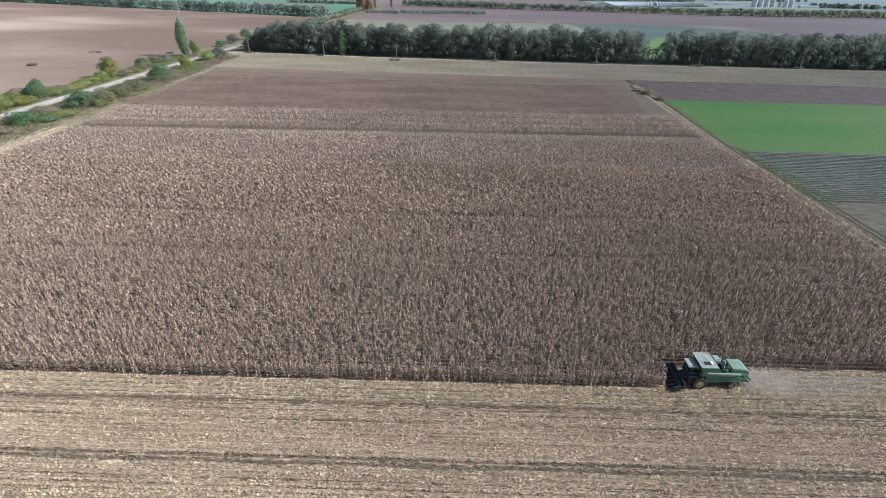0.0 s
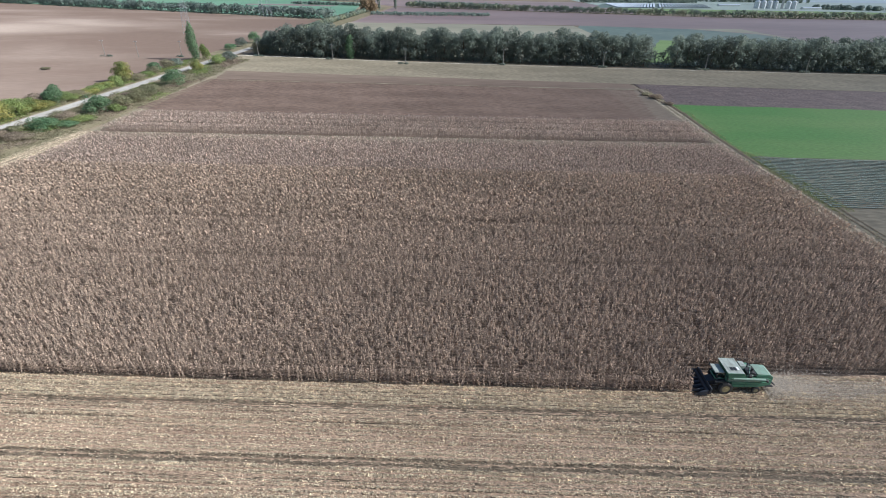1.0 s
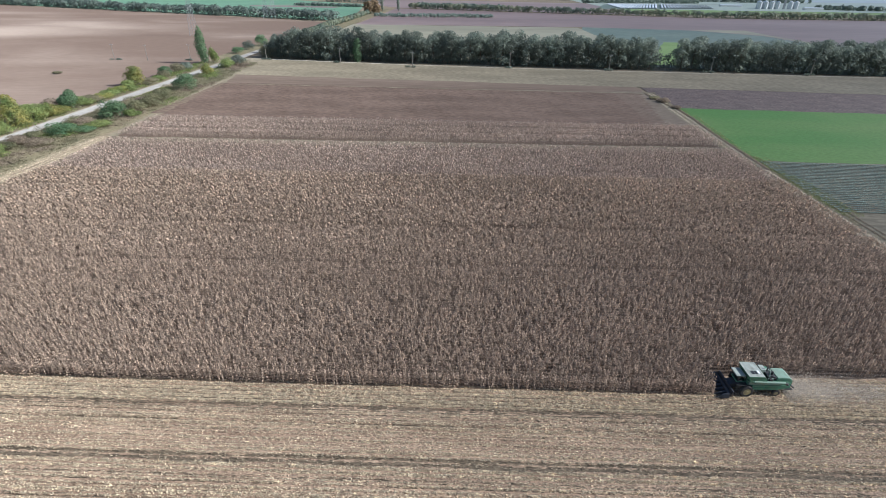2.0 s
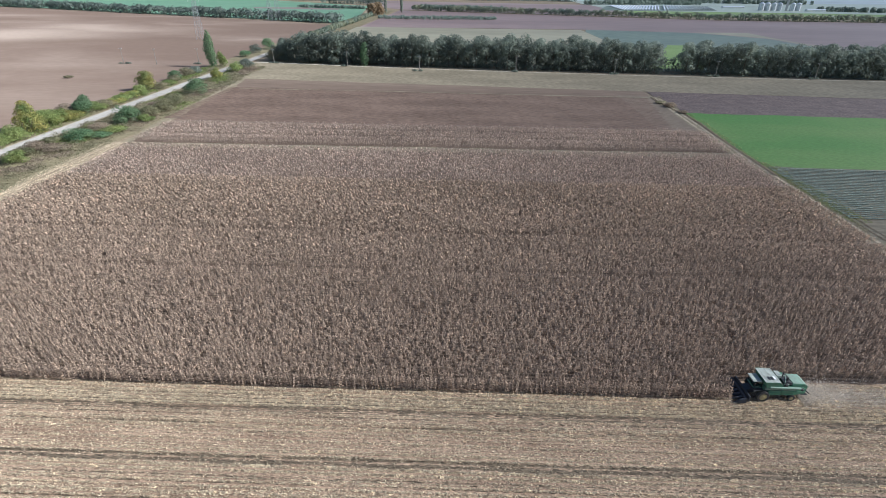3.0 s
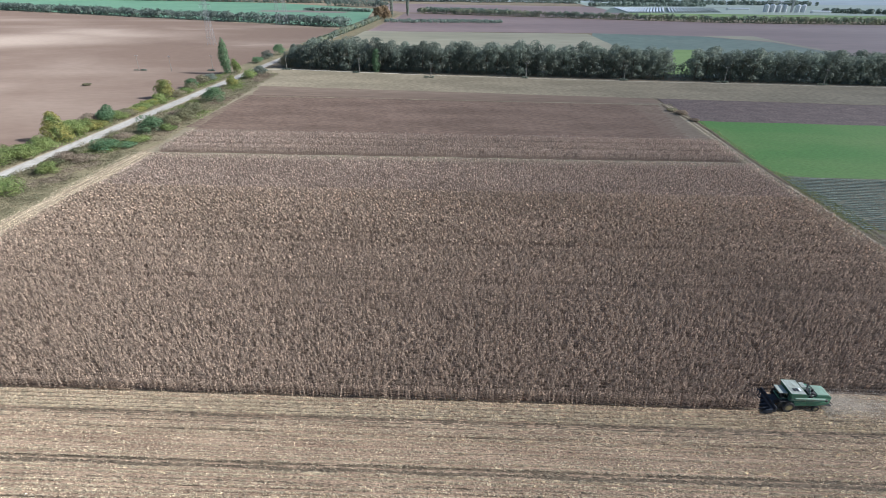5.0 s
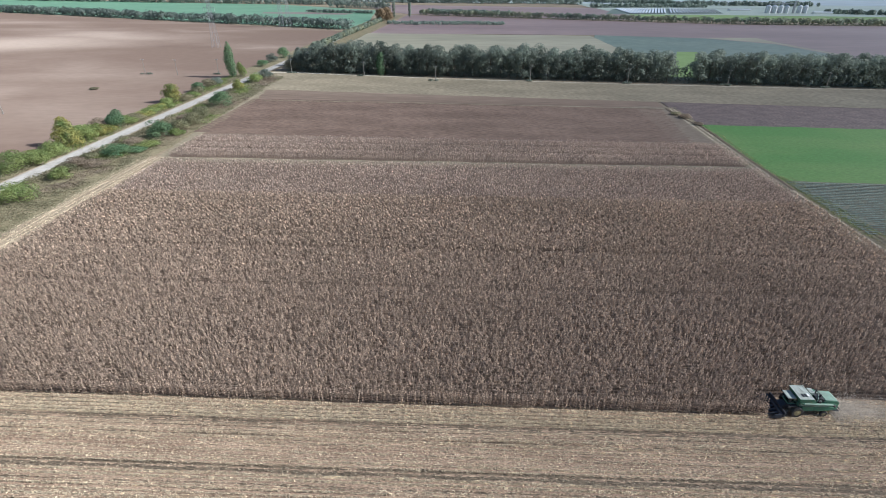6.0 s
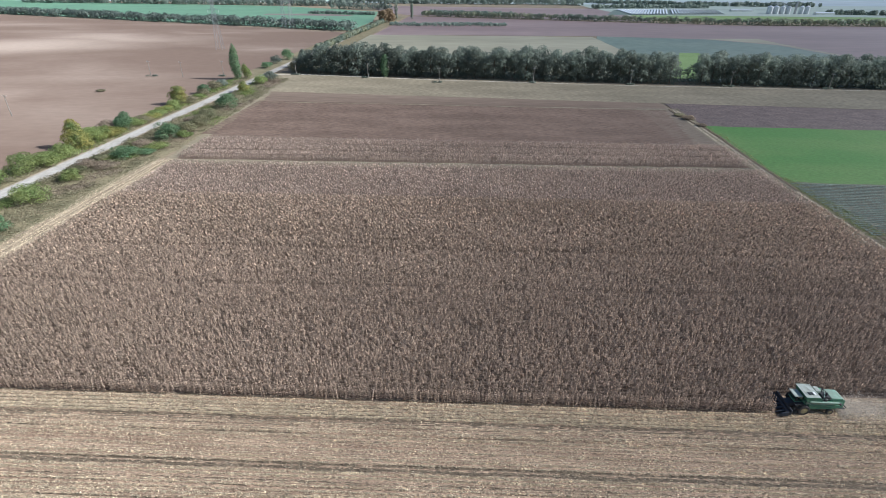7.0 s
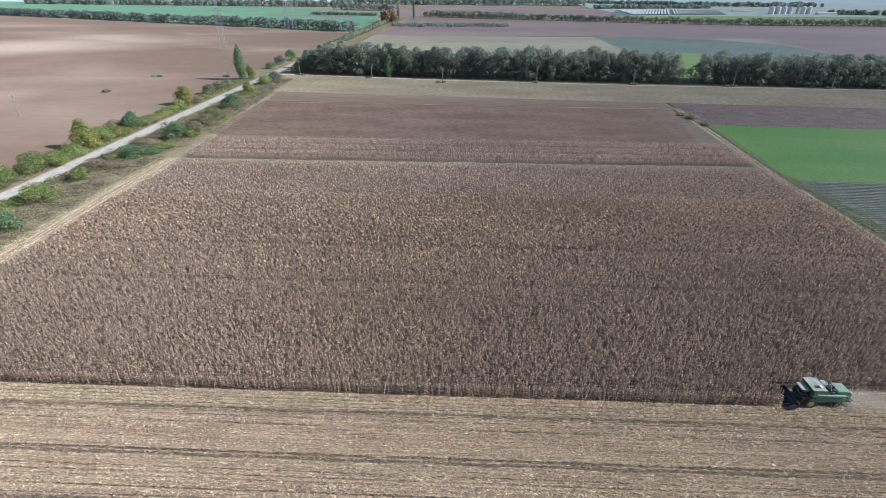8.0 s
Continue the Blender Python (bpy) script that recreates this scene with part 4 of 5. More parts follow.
for k in range(150):
    y = 100 + 82 * trng.random()
    hgt = trng.uniform(0.9, 1.8)
    x = -150.8 + 4.5 * trng.random() ** 1.5
    if math.sin(y * 0.31) + math.sin(y * 0.13 + 2) > -0.5:
        lob.append(((x, y, hgt * 0.4), (hgt * trng.uniform(0.8, 1.3), hgt * trng.uniform(0.9, 1.6), hgt * 0.7)))


def patch_kind(x, y):
    """Which weeds grow at a place: 0 olive, 1 brown, 2 green."""
    k = math.sin(x * 0.31 + 1.7 * math.sin(y * 0.07)) + math.sin(y * 0.113 + x * 0.09) + 0.05 * (x + 140)
    return 1 if k > 1.0 else (2 if k < -1.15 else 0)


for kind_no, (m_, label_) in enumerate(((M_SCRUB, "olive weeds and scrub on the verges"), (M_BROWNLEAF, "withered brown weeds on the road verges"), (M_LEAF2, "green nettles and weeds on verges"))):
    sub = [q for q in lob if patch_kind(q[0][0], q[0][1]) == kind_no]
    v_, f_ = foliage(trng, sub, 52 * len(sub), 0.125, 0.4)
    tagged(new("verge_scrub", quads("verge_scrub", v_, f_, m_)), label_, "scrub", kind="stuff")
lob = [((trng.uniform(74.5, 78.8) + max(0, y - 150) * 0.03, y, 0.05), (trng.uniform(0.4, 1.0), trng.uniform(0.8, 2.5), trng.uniform(0.1, 0.35))) for y in np.arange(60, 240, 0.5)]
v_, f_ = foliage(trng, lob, 4200, 0.10)
tagged(new("edge_weeds", quads("edge_weeds", v_, f_, M_SCRUB)), "weeds along the maize field's grassy edge", "scrub", kind="stuff")

lob = [((78.0 + 4.5 * trng.random() ** 1.6, y, 0.02), (trng.uniform(0.4, 1.1), trng.uniform(0.8, 2.2), trng.uniform(0.06, 0.16))) for y in np.arange(101, 142, 0.22)]
lob += [((77.9 + 0.045 * (y - 140) + 2.2 * trng.random() ** 1.7, y, 0.06), (trng.uniform(0.3, 0.9), trng.uniform(0.8, 2.2), trng.uniform(0.05, 0.14))) for y in np.arange(141, 207, 1.3)]
v_, f_ = foliage(trng, lob, 8500, 0.10)
tagged(new("edge_grass", quads("edge_grass", v_, f_, M_FRINGE)), "green grass fringe beside the vegetable plot", "grass", kind="stuff")


def far_belt(name, line, height, depth, step, material, label, leaf=1.2, per=58):
    """A far hedge or wood along a line of points; its leaf colours include haze."""
    step, leaf = min(step, 3.6), leaf * 0.85
    lob = []
    for (xa, ya), (xb, yb) in zip(line, line[1:]):
        n = max(1, int(math.hypot(xb - xa, yb - ya) / step))
        for k in range(n):
            t = (k + trng.random()) / n
            h = height * trng.uniform(0.68, 1.06)
            w = h * trng.uniform(0.35, 0.55)
            lob.append(((xa + (xb - xa) * t, ya + (yb - ya) * t + trng.uniform(0, depth), h * 0.42), (w, w, h * 0.5)))
    v, f = foliage(trng, lob, len(lob) * per, leaf, 0.25, 0.9)
    return tagged(new(name, quads(name, v, f, material)), label, "trees", kind="stuff")


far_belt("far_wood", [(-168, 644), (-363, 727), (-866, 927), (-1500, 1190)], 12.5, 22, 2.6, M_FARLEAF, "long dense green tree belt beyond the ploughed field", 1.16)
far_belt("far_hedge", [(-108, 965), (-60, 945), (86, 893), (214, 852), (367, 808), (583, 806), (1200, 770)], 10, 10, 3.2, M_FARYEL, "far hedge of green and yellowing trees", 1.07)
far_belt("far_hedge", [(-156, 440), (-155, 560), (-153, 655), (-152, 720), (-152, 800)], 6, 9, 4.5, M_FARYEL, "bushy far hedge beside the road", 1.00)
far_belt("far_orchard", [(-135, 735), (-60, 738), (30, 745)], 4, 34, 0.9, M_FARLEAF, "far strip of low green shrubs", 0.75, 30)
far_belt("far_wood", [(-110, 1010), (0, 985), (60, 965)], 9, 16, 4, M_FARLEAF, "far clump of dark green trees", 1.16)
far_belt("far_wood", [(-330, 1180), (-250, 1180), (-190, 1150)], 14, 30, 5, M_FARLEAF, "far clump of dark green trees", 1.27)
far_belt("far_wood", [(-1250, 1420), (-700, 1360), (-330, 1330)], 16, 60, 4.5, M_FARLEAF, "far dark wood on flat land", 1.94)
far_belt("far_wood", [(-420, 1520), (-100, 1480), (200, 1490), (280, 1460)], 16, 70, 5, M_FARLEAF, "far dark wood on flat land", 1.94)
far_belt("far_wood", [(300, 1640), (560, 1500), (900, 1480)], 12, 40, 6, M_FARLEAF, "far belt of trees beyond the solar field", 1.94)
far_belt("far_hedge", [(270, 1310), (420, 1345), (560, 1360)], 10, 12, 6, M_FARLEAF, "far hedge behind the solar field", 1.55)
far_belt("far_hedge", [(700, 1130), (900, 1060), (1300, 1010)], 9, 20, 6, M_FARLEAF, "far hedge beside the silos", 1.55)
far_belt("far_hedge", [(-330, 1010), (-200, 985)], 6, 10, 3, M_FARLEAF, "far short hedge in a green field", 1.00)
spots = [(-150, 800, 1.2, 0), (-143, 815, 1.1, 50), (-157, 812, 1.0, 90), (-147, 835, 1.15, 150), (-152, 848, 1.1, 200), (-139, 800, 0.9, 20)]
plant_out(tree_model(trng, "far_tree", 15, 11, M_ORANGE, "orange-brown autumn tree in the distance", "tree", low=0.05, count=420, leaf=0.8, group="autumn trees"), spots)
for x, y, h in ((-141, 862, 26), (-118, 885, 22), (-205, 1160, 34)):
    lob = [((0, 0, z), (2.2, 2.2, 2.6)) for z in np.arange(3, h, 2)]
    tr = tree_model(trng, "far_poplar", h, 4, M_LEAF, "slender dark poplar in the distance", "tree", count=420, leaf=0.7, lobes=lob)
    tr.location = (x, y, 0)

# ---- poles and pylons ----


def power_pole(h):
    root = thing("power_pole", "weathered grey wooden power pole in dry grass", "utility pole", "pole line")
    part("pole", rod((0, 0, 0), (0, 0, h), 0.17, 0.11), M_WOOD, root)
    part("foot", rod((0.22, 0, 0), (0.2, 0, 2.6), 0.13, 0.12), M_WOOD, root)
    arm = part("crossarm", box(-1.0, 1.0, -0.06, 0.06, h - 0.75, h - 0.6), M_STEEL, root)
    for x in (-0.9, 0, 0.9):
        part("insulator", rod((x, 0, h - 0.6), (x, 0, h - 0.3), 0.06, 0.04, 6), M_WHITE, arm)
    return root


pp = power_pole(9.0)
for k, (x, y) in enumerate(((-136, 325), (-86.5, 317), (-40, 303), (18, 307.5), (76.5, 305), (135, 303), (190.3, 299.6), (248, 293))):
    (pp if k == 0 else copy_thing(pp, pose(x, y, 0))).location = (x, y, 0)
fp = power_pole(9.6)
for k, (x, y) in enumerate(((-227.4, 312.3), (-229, 204), (-206, 311.7), (-181, 316))):
    ob = fp if k == 0 else copy_thing(fp, pose(x, y, 0))
    ob.matrix_basis = pose(x, y, 0, 0, 2)


def bars(bm, segs, r):
    for p, q in segs:
        rod(p, q, r, r, 4, bm)
    return bm


def pylon(h, w, arms, name="pylon"):
    """A lattice pylon: four legs drawn together, bracing, cross-arms."""
    root = thing(name, "grey steel lattice transmission pylon in a ploughed field", "pylon")

    def corner(k, t):
        s = (w / 2) * (1 - t) ** 1.25 + 0.5 * t
        return (s * (1, -1, -1, 1)[k], s * (1, 1, -1, -1)[k], h * t)
    lv = [0, 0.12, 0.24, 0.36, 0.47, 0.57, 0.66, 0.74, 0.82, 0.9, 1.0]
    for k in range(4):
        part("leg", bars(bmesh.new(), [(corner(k, a), corner(k, b)) for a, b in zip(lv, lv[1:])], 0.1), M_STEEL, root)
    for k in range(4):
        j = (k + 1) % 4
        segs = []
        for a, b in zip(lv, lv[1:]):
            segs += [(corner(k, a), corner(j, b)), (corner(j, a), corner(k, b)), (corner(k, b), corner(j, b))]
        part("bracing", bars(bmesh.new(), segs, 0.04), M_STEEL, root)
    for t, l in arms:
        z = h * t
        segs = [((-l, 0, z), (l, 0, z)), ((-l, 0, z), (0, 0, z + 1.8)), ((l, 0, z), (0, 0, z + 1.8)), ((-l, 0, z), (-0.8, 0.8, z - 0.3)), ((l, 0, z), (0.8, 0.8, z - 0.3))]
        arm = part("crossarm", bars(bmesh.new(), segs, 0.08), M_STEEL, root)
        for x in (-l + 0.2, l - 0.2):
            part("insulator", rod((x, 0, z), (x, 0, z - 2.6), 0.1, 0.1, 5), M_WHITE, arm)
    return root


py1 = pylon(52, 5.6, ((0.62, 5), (0.75, 7), (0.88, 5)))
py1.location = (-246, 454, 0)
py2 = copy_thing(py1, pose(-251, 673, 0))
py3 = copy_thing(py1, pose(-262, 676, 0))

# weeds left standing round the poles
lob = [((x + trng.uniform(-3.5, 2.5), y + trng.uniform(-0.6, 0.6), 0.3), (1.3, 0.9, 0.7)) for x, y in ((-136, 325), (-86.5, 317), (-40, 303), (18, 307.5), (76.5, 305), (135, 303), (190.3, 299.6), (-226, 312), (-181, 316)) for _ in range(4)]
v_, f_ = foliage(trng, lob, 2200, 0.2)
tagged(new("pole_weeds", quads("pole_weeds", v_, f_, M_LEAF)), "dark weeds left round the power poles", "weeds", kind="stuff")

# ---- far buildings ----
for k in range(-7, 30):
    if k == 12:
        continue
    start = max(0.0, -6.7 * k / 0.233)
    L = 212 - start - max(0, k - 22) * 9
    if L < 12:
        continue
    row = thing("solar_row", "long row of tilted solar panels on steel posts", "solar panel", "solar field", (290 + 6.7 * k + start * 0.333, 1060 + 1.6 * k + start, 0))
    row.rotation_euler = (0, 0, radians(-18.4))
    part("panel", prism([(-1.6, 2.0), (1.6, 1.0), (1.6, 1.12), (-1.6, 2.12)], 0, L), M_PV, row)
    part("table_edge", prism([(1.6, 0.9), (1.75, 0.9), (1.75, 1.15), (1.6, 1.15)], 0, L), M_WHITE, row)
    for j in range(4):
        part("post", box(-0.1, 0.1, 2 + j * (L - 4) / 3, 2.2 + j * (L - 4) / 3, 0, 1.5), M_STEEL, row)


def silo(r, h):
    root = thing("silo", "tall pale steel grain silo", "silo", "grain silos")
    part("wall", rod((0, 0, 0), (0, 0, h), r, r, 24), M_SILO, root)
    part("roof", rod((0, 0, h), (0, 0, h + r * 0.55), r * 1.04, 0.5, 24), M_SILO, root)
    for k in range(8):
        a = 6.283 * k / 8
        part("rib", rod((r * math.cos(a), r * math.sin(a), 0), (r * math.cos(a), r * math.sin(a), h), 0.25, 0.25, 5), M_STEEL, root)
    return root


s0 = silo(4.7, 12.5)
for k, (x, y) in enumerate(((588, 1132), (601, 1134), (614, 1136), (627, 1138), (596, 1150), (609, 1152), (654, 1140), (667, 1143))):
    (s0 if k == 0 else copy_thing(s0, pose(x, y, 0))).location = (x, y, 0)
el = thing("elevator_tower", "slim steel grain elevator tower with conveyor", "tower", at=(640, 1136, 0))
part("tower", box(-1.6, 1.6, -1.6, 1.6, 0, 22), M_STEEL, el)
part("head", box(-2.2, 2.2, -2.2, 2.2, 22, 24), M_SILO, el)
part("conveyor", box(-52, -2.2, -0.8, 0.8, 17.5, 18.8), M_STEEL, el)


def shed(w, d, h, wall, roof, label):
    root = thing("farm_building", label, "building")
    part("wall", box(-w / 2, w / 2, -d / 2, d / 2, 0, h), wall, root)
    part("roof", prism([(-w / 2 - 0.5, h), (w / 2 + 0.5, h), (w / 2 + 0.5, h + 0.2), (0, h + w * 0.14), (-w / 2 - 0.5, h + 0.2)], -d / 2 - 0.5, d / 2 + 0.5), roof, root)
    for k in (-1, 1):
        part("door", box(k * w / 4 - 1.6, k * w / 4 + 1.6, -d / 2 - 0.15, -d / 2, 0, h * 0.7), M_STEEL, root)
    return root


for x, y, w, d, h in ((575, 1225, 10, 46, 2.6), (690, 1122, 10, 36, 3), (760, 1135, 10, 30, 3)):
    sh = shed(w, d, h, M_WHITE, M_SILO, "long white farm shed beside the silos")
    sh.location, sh.rotation_euler = (x, y, 0), (0, 0, radians(90))
shed(4, 4, 2.4, M_WHITE, M_WHITE, "small white hut beside the far road").location = (-163, 640, 0)

# ---- the combine harvester ----


def wheel(name, x, y, r, w, rim_material, parent, label):
    tyre = bmesh.new()
    prof = [(-w / 2, r * 0.62), (-w / 2, r * 0.93), (-w * 0.36, r), (w * 0.36, r), (w / 2, r * 0.93), (w / 2, r * 0.62)]
    n = 28
    rings = [[tyre.verts.new((x + p[1] * math.cos(6.2832 * k / n), y + p[0], r + p[1] * math.sin(6.2832 * k / n))) for p in prof] for k in range(n)]
    for k in range(n):
        a, b = rings[k], rings[(k + 1) % n]
        for i in range(len(prof)):
            j = (i + 1) % len(prof)
            tyre.faces.new((a[i], a[j], b[j], b[i]))
    for k in range(18):   # lugs
        a = 6.2832 * k / 18
        c = Vector((x + (r + 0.015) * math.cos(a), y, r + (r + 0.015) * math.sin(a)))
        m = Matrix.Translation(c) @ Matrix.Rotation(-a, 4, "Y") @ Matrix.Rotation(0.5 * (1 if k % 2 else -1), 4, "X")
        bmesh.ops.create_cube(tyre, size=1, matrix=m @ Matrix.Diagonal((0.06, w * 0.95, 0.07, 1)))
    bmesh.ops.recalc_face_normals(tyre, faces=tyre.faces[:])
    hub = new(name)
    hub.parent = parent
    t = part("tyre", tyre, M_TYRE, hub)
    s = -1 if y < 0 else 1
    rim = rod((x, y - w * 0.42, r), (x, y + w * 0.42, r), r * 0.63, r * 0.63, 24)
    rod((x, y + s * w * 0.43, r), (x, y + s * w * 0.52, r), r * 0.22, r * 0.18, 12, rim)
    part("rim", rim, rim_material, hub, "faded yellow steel rim")
    return t


def combine():
    c = thing("combine_harvester", "old green combine harvester cutting dry maize with dark header", "combine harvester")
    P = lambda name, bm, m, label="": part(name, bm, m, c, label)
    body = P("body", prism([(-0.9, 1.0), (-0.9, 2.4), (4.6, 2.4), (5.3, 2.1), (5.3, 1.35), (4.3, 0.95), (2.2, 0.7), (0.4, 0.7)], -1.15, 1.15, 0.04), M_PAINT)
    for s in (-1, 1):
        y = s * 1.17
        for x0, x1, z0, z1 in ((-0.1, 1.75, 0.95, 1.8), (1.8, 3.6, 1.0, 1.8), (-0.7, 3.7, 1.88, 2.3)):
            part("side_panel", box(x0, x1, min(y, y + s * 0.16), max(y, y + s * 0.16), z0, z1, 0.035), M_FADE if z0 > 1.8 else M_PAINT, body)
        part("ridge", box(-0.1, 3.6, min(y + s * 0.16, y + s * 0.21), max(y + s * 0.16, y + s * 0.21), 1.36, 1.42), M_PAINT, body)
        part("rear_panel", prism([(3.65, 1.05), (3.65, 1.75), (5.2, 1.75), (5.2, 1.4)], min(y, y + s * 0.1), max(y, y + s * 0.1)), M_PAINT, body)
    tank = P("grain_tank", prism([(-0.75, 2.4), (-1.1, 3.42), (1.04, 3.42), (1.8, 2.4)], -1.45, 1.45, 0.03), M_PAINT)
    part("cover", prism([(-1.17, 3.42), (-1.17, 3.48), (1.05, 3.48), (1.36, 3.1), (1.29, 3.08), (1.02, 3.42)], -1.5, 1.5, 0.015), M_PALE, tank, "faded pale tank cover")
    for x in (-0.72, 0.1, 0.85):
        part("cover_rib", box(x - 0.02, x + 0.02, -1.46, 1.46, 3.48, 3.495), M_PALE, tank)
    for s_ in (-1, 1):
        part("tank_rim", box(-1.1, 1.0, s_ * 1.5 - 0.04, s_ * 1.5 + 0.04, 3.36, 3.46), M_PAINT, tank)
    for k in (0, 1):
        hatch = part("hatch", box(-0.45 + 0.45 * k, -0.15 + 0.45 * k, -0.95, -0.35, 3.5, 3.54), M_DARK, tank)
    part("hatch", box(0.35, 0.65, -0.9, -0.3, 3.5, 3.56), M_WHITE, tank, "white hatch lid")
    cab = P("cab", box(-2.1, -0.95, -0.85, 0.85, 1.7, 1.95, 0.03), M_PAINT)
    for x in (-2.05, -1.0):
        for y in (-0.8, 0.8):
            part("post", rod((x, y, 1.95), (x - (0.12 if x < -2 else 0), y, 2.9), 0.045), M_DARK, cab)
    part("window", box(-2.14, -2.10, -0.74, 0.74, 1.97, 2.88), M_GLASS, cab)
    for y in (-0.8, 0.8):
        part("window", box(-1.98, -1.06, y - 0.015, y + 0.015, 1.97, 2.88), M_GLASS, cab)
    part("roof", box(-2.45, -1.15, -0.85, 0.85, 2.86, 3.02, 0.06), M_PALE, cab, "faded pale cab roof")
    part("seat", box(-1.5, -1.1, -0.3, 0.3, 1.96, 2.5, 0.05), M_DARK, cab)
    part("steering_column", rod((-1.95, 0, 1.95), (-1.75, 0, 2.5), 0.05), M_DARK, cab)
    for k in range(2):
        part("mirror", box(-2.3, -2.25, (-1.25, 1.1)[k], (-1.1, 1.25)[k], 2.5, 2.9), M_DARK, cab)
    P("platform", box(-2.4, -0.9, -1.5, -0.85, 1.8, 1.87), M_DARK)
    P("ladder", bars(bmesh.new(), [((-2.5, -1.5, 0.5), (-2.4, -1.45, 1.8)), ((-2.1, -1.5, 0.5), (-2.0, -1.45, 1.8))] +
                     [((-2.48 + 0.02 * k, -1.5, 0.6 + 0.28 * k), (-2.08 + 0.02 * k, -1.5, 0.6 + 0.28 * k)) for k in range(5)], 0.022), M_DARK)
    P("handrail", bars(bmesh.new(), [((-2.35, -1.48, 1.87), (-2.35, -1.48, 2.7)), ((-2.35, -1.48, 2.7), (-2.0, -1.48, 2.7)), ((-0.95, -1.48, 1.87), (-0.95, -1.48, 2.7))], 0.022), M_DARK)
    eng = P("engine", box(1.95, 3.1, -0.95, 0.95, 2.4, 2.95, 0.06), M_DARK)
    part("exhaust", rod((2.35, 0.35, 3.0), (2.35, 0.35, 3.75), 0.07), M_DARK, eng)
    part("air_intake", rod((2.7, -0.35, 3.0), (2.7, -0.35, 3.45), 0.14, 0.14, 12), M_DARK, eng)
    part("radiator_screen", rod((2.6, -0.76, 2.75), (2.6, -0.95, 2.75), 0.36, 0.36, 18), M_DARK, eng)
    for k, (x, y, z) in enumerate(((2.15, -1.2, 2.55), (2.6, 1.15, 2.6), (2.95, 1.1, 2.55))):
        part("filter_box", box(x - 0.2, x + 0.2, y - 0.16, y + 0.16, 2.4, z + 0.35, 0.03), (M_DARK, M_PAINT, M_DARK)[k], eng)
    part("cowl", box(1.35, 2.1, 0.15, 1.2, 2.5, 3.32, 0.05), M_PALE, eng, "faded pale engine cowl")
    part("air_duct", rod((2.1, 0.7, 3.1), (2.9, 0.45, 2.9), 0.13, 0.11, 10), M_FADE, eng)
    part("side_cover", box(1.85, 2.6, -1.12, -0.98, 2.42, 2.85, 0.03), M_FADE, eng)
    part("fuel_pipe", rod((2.1, -0.9, 2.98), (3.05, 0.7, 2.98), 0.05), M_FADE, eng)
    P("guard_rail", bars(bmesh.new(), [((1.9, -1.35, 2.4), (1.9, -1.35, 3.25)), ((3.1, -1.35, 2.4), (3.1, -1.35, 3.0)), ((1.9, -1.35, 3.25), (3.1, -1.35, 3.0))], 0.02), M_DARK)
    hood = P("straw_hood", prism([(3.15, 2.4), (3.15, 2.92), (4.9, 2.85), (5.45, 2.45), (5.45, 1.7), (5.0, 1.7)], -1.05, 1.05, 0.05), M_PAINT)
    part("hood_top", prism([(3.2, 2.93), (3.2, 2.97), (4.9, 2.9), (5.42, 2.52), (5.4, 2.48), (4.88, 2.86)], -1.0, 1.0), M_FADE, hood, "dusty faded green hood top")
    P("straw_deflector", prism([(5.3, 1.6), (5.35, 1.72), (6.2, 1.1), (6.1, 1.02)], -0.95, 0.95), M_DARK)
    P("tow_bar", rod((4.3, 0, 0.85), (5.9, 0, 0.75), 0.06), M_DARK)
    aug = P("unloading_auger", rod((-0.2, -1.42, 2.5), (4.2, -1.42, 2.42), 0.17, 0.17, 14), M_FADE)
    part("spout", rod((4.2, -1.42, 2.42), (4.55, -1.42, 2.15), 0.19, 0.21, 12), M_DARK, aug)
    part("elbow", rod((-0.2, -1.2, 2.3), (-0.2, -1.42, 2.62), 0.2, 0.2, 12), M_PAINT, aug)
    for s_ in (-1, 1):
        part("belt_guard", prism([(0.9, 0.85), (0.9, 1.0), (3.1, 1.0), (3.1, 0.85)], s_ * 1.16 - 0.1, s_ * 1.16 + 0.1), M_DARK, body)
        part("rear_light", box(5.44, 5.5, s_ * 0.8 - 0.1, s_ * 0.8 + 0.1, 1.95, 2.1), M_YRIM, hood)
        part("step", box(4.6, 5.6, min(s_ * 1.05, s_ * 1.4), max(s_ * 1.05, s_ * 1.4), 1.2, 1.26), M_DARK, body)
    for y in (-1.5, 1.5):
        wheel("front_wheel", -0.85, y, 0.88, 0.55, M_YRIM, c, "")
        wheel("rear_wheel", 3.45, y * 0.87, 0.5, 0.36, M_YRIM, c, "")
    P("front_axle", rod((-0.85, -1.5, 0.88), (-0.85, 1.5, 0.88), 0.14), M_DARK)
    P("rear_axle", rod((3.45, -1.3, 0.5), (3.45, 1.3, 0.5), 0.1), M_DARK)
    P("feeder_house", prism([(-0.9, 1.0), (-0.9, 1.75), (-2.9, 1.15), (-2.9, 0.45)], -0.62, 0.62, 0.02), M_HEAD)
    head = P("maize_header", prism([(-2.9, 0.3), (-2.9, 1.25), (-3.1, 1.25), (-3.25, 0.45), (-3.9, 0.3)], -2.15, 2.15, 0.02), M_HEAD, "dark six-row maize header")
    part("auger", rod((-3.4, -2.1, 0.72), (-3.4, 2.1, 0.72), 0.22, 0.22, 14), M_HEAD, head)
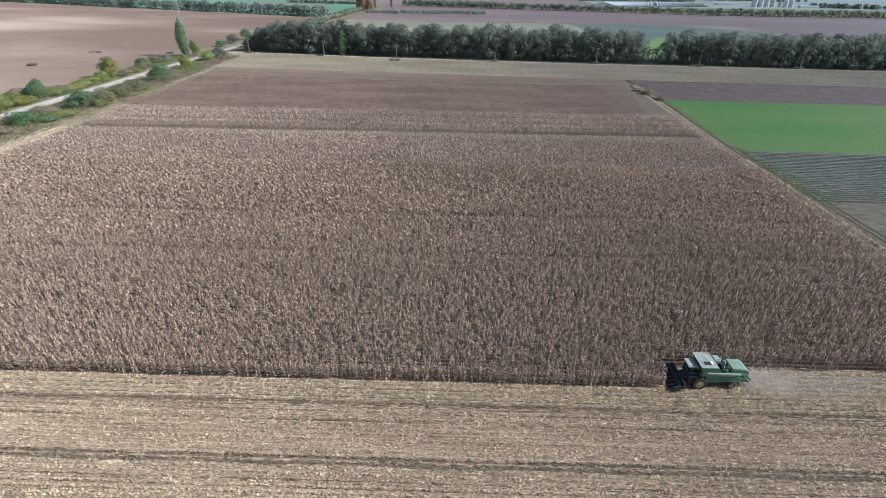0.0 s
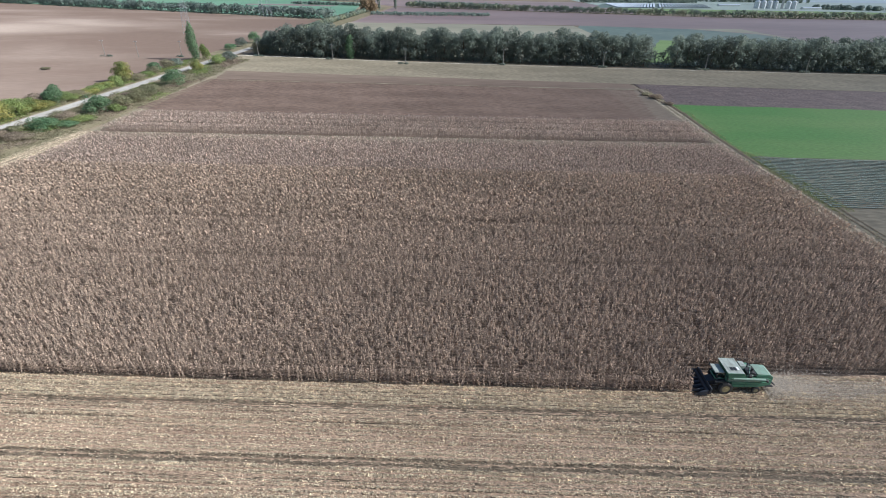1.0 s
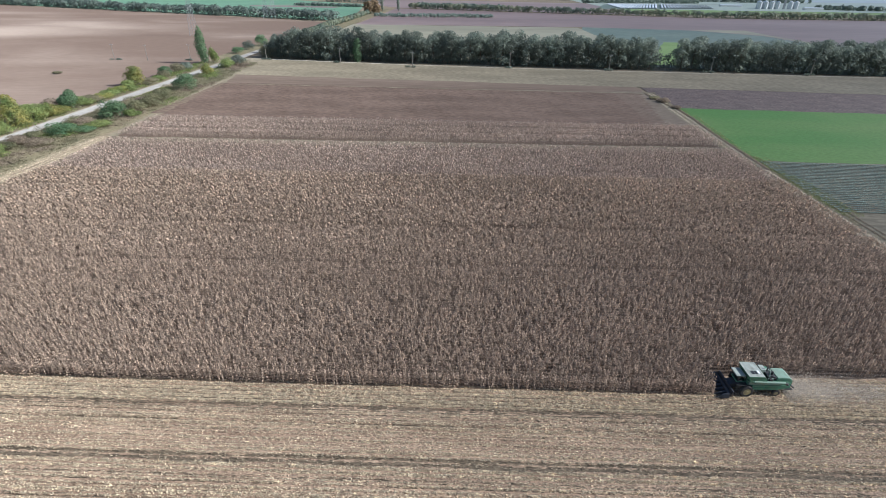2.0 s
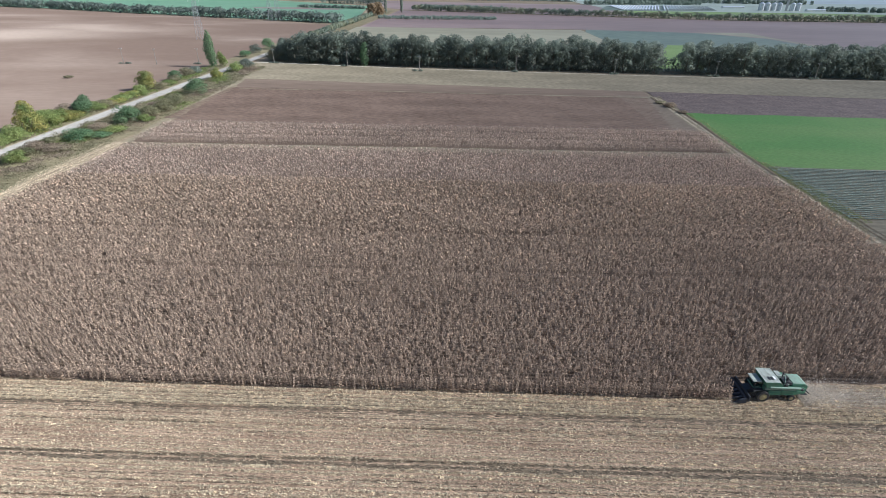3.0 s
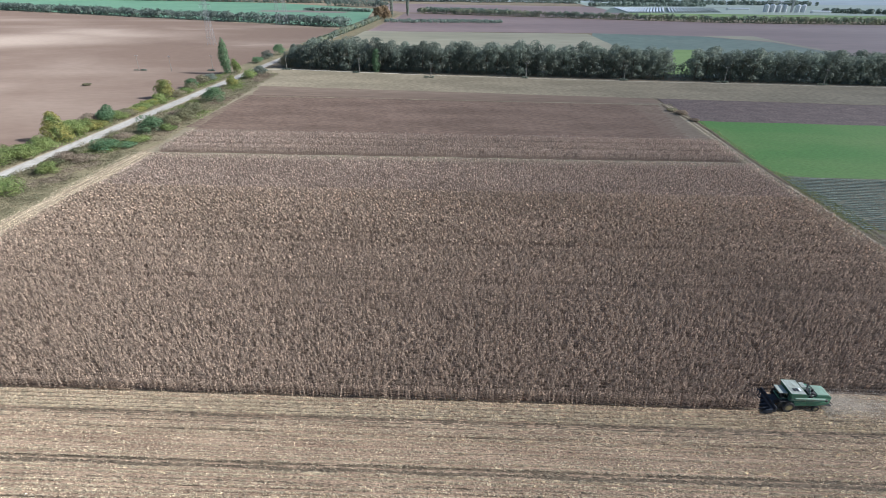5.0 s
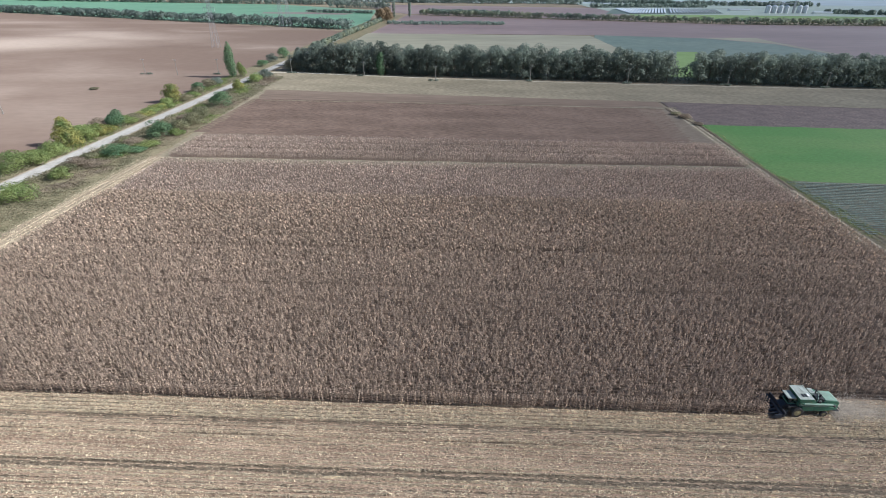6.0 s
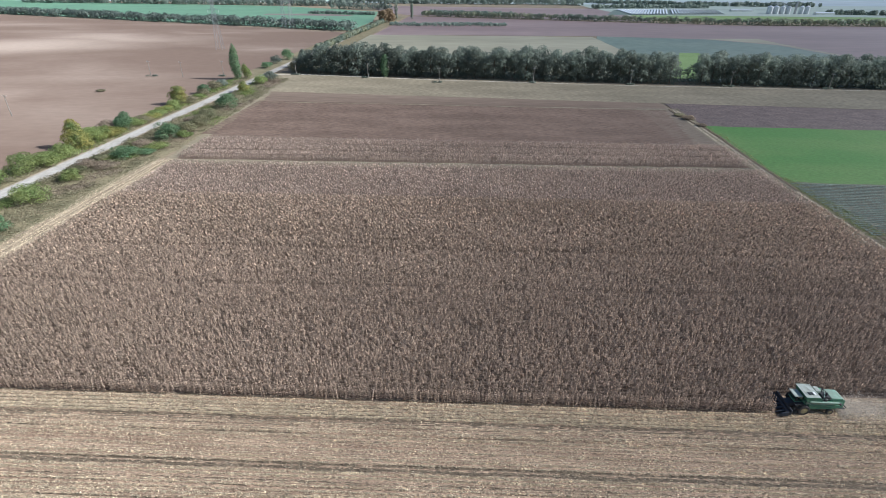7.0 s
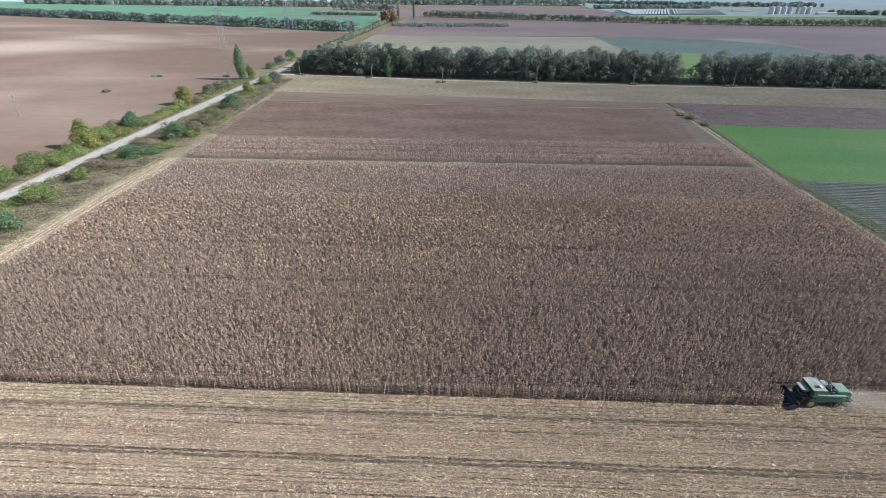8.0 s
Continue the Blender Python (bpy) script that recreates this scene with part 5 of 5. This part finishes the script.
    for k in range(7):
        y = -2.1 + 0.7 * k
        tall = 0.95 if k in (0, 6) else 0.72
        sn = bmesh.new()
        a = [sn.verts.new(p) for p in ((-3.5, y - 0.26, 0.25), (-3.5, y + 0.26, 0.25), (-3.5, y + 0.16, tall), (-3.5, y - 0.16, tall),
                                       (-4.4, y - 0.2, 0.2), (-4.4, y + 0.2, 0.2), (-4.4, y + 0.1, tall * 0.72), (-4.4, y - 0.1, tall * 0.72), (-5.3, y, 0.12))]
        for q in ((0, 1, 2, 3), (0, 4, 5, 1), (1, 5, 6, 2), (2, 6, 7, 3), (3, 7, 4, 0)):
            sn.faces.new([a[i] for i in q])
        for q in ((4, 8, 5), (5, 8, 6), (6, 8, 7), (7, 8, 4)):
            sn.faces.new([a[i] for i in q])
        bmesh.ops.recalc_face_normals(sn, faces=sn.faces[:])
        part("snout", sn, M_HEAD, head)
    return c


comb = combine()
comb.location = (28.0, 43.6, 0)
comb.scale = (0.9, 0.92, 0.92)
comb.rotation_euler = (0, 0, SLOPE)

# fresh chaff dropped behind the machine, and floating flakes added for the dust haze
crng = np.random.default_rng(21)
n = 19000
X = 32.6 + 28 * crng.random(n) ** 1.7
V = 43.1 + crng.normal(0, 1.0, n) * (0.8 + 0.35 * crng.random(n))
v_, f_ = scatter(straw_pieces(crng), np.stack([X, V + SLOPE * X, stubble_height(X, V) + crng.uniform(0.03, 0.1, n)], -1), crng.uniform(0, 6.28, n), crng.uniform(0.35, 0.8, n), crng.normal(0, 0.3, (n, 2)), crng)
tagged(new("chaff_windrow", quads("chaff_windrow", v_, f_, M_CHAFF)), "fresh pale chaff lying behind the harvester", "chaff", kind="stuff")
n = 9000
d = crng.exponential(4.0, n)
X = 33.0 + d
Y = 43.7 + crng.normal(0, 1, n) * (0.7 + 0.14 * d)
Z = 0.05 + np.abs(crng.normal(0, 1, n)) * (0.6 + 0.06 * d) * np.exp(-d / 12)
v_, f_ = scatter(straw_pieces(crng), np.stack([X, Y, Z], -1), crng.uniform(0, 6.28, n), crng.uniform(0.25, 0.5, n), crng.normal(0, 0.8, (n, 2)), crng)
tagged(new("chaff_spray", quads("chaff_spray", v_, f_, M_CHAFF)), "pale chaff flakes standing in for dust behind the harvester", "chaff", kind="stuff")
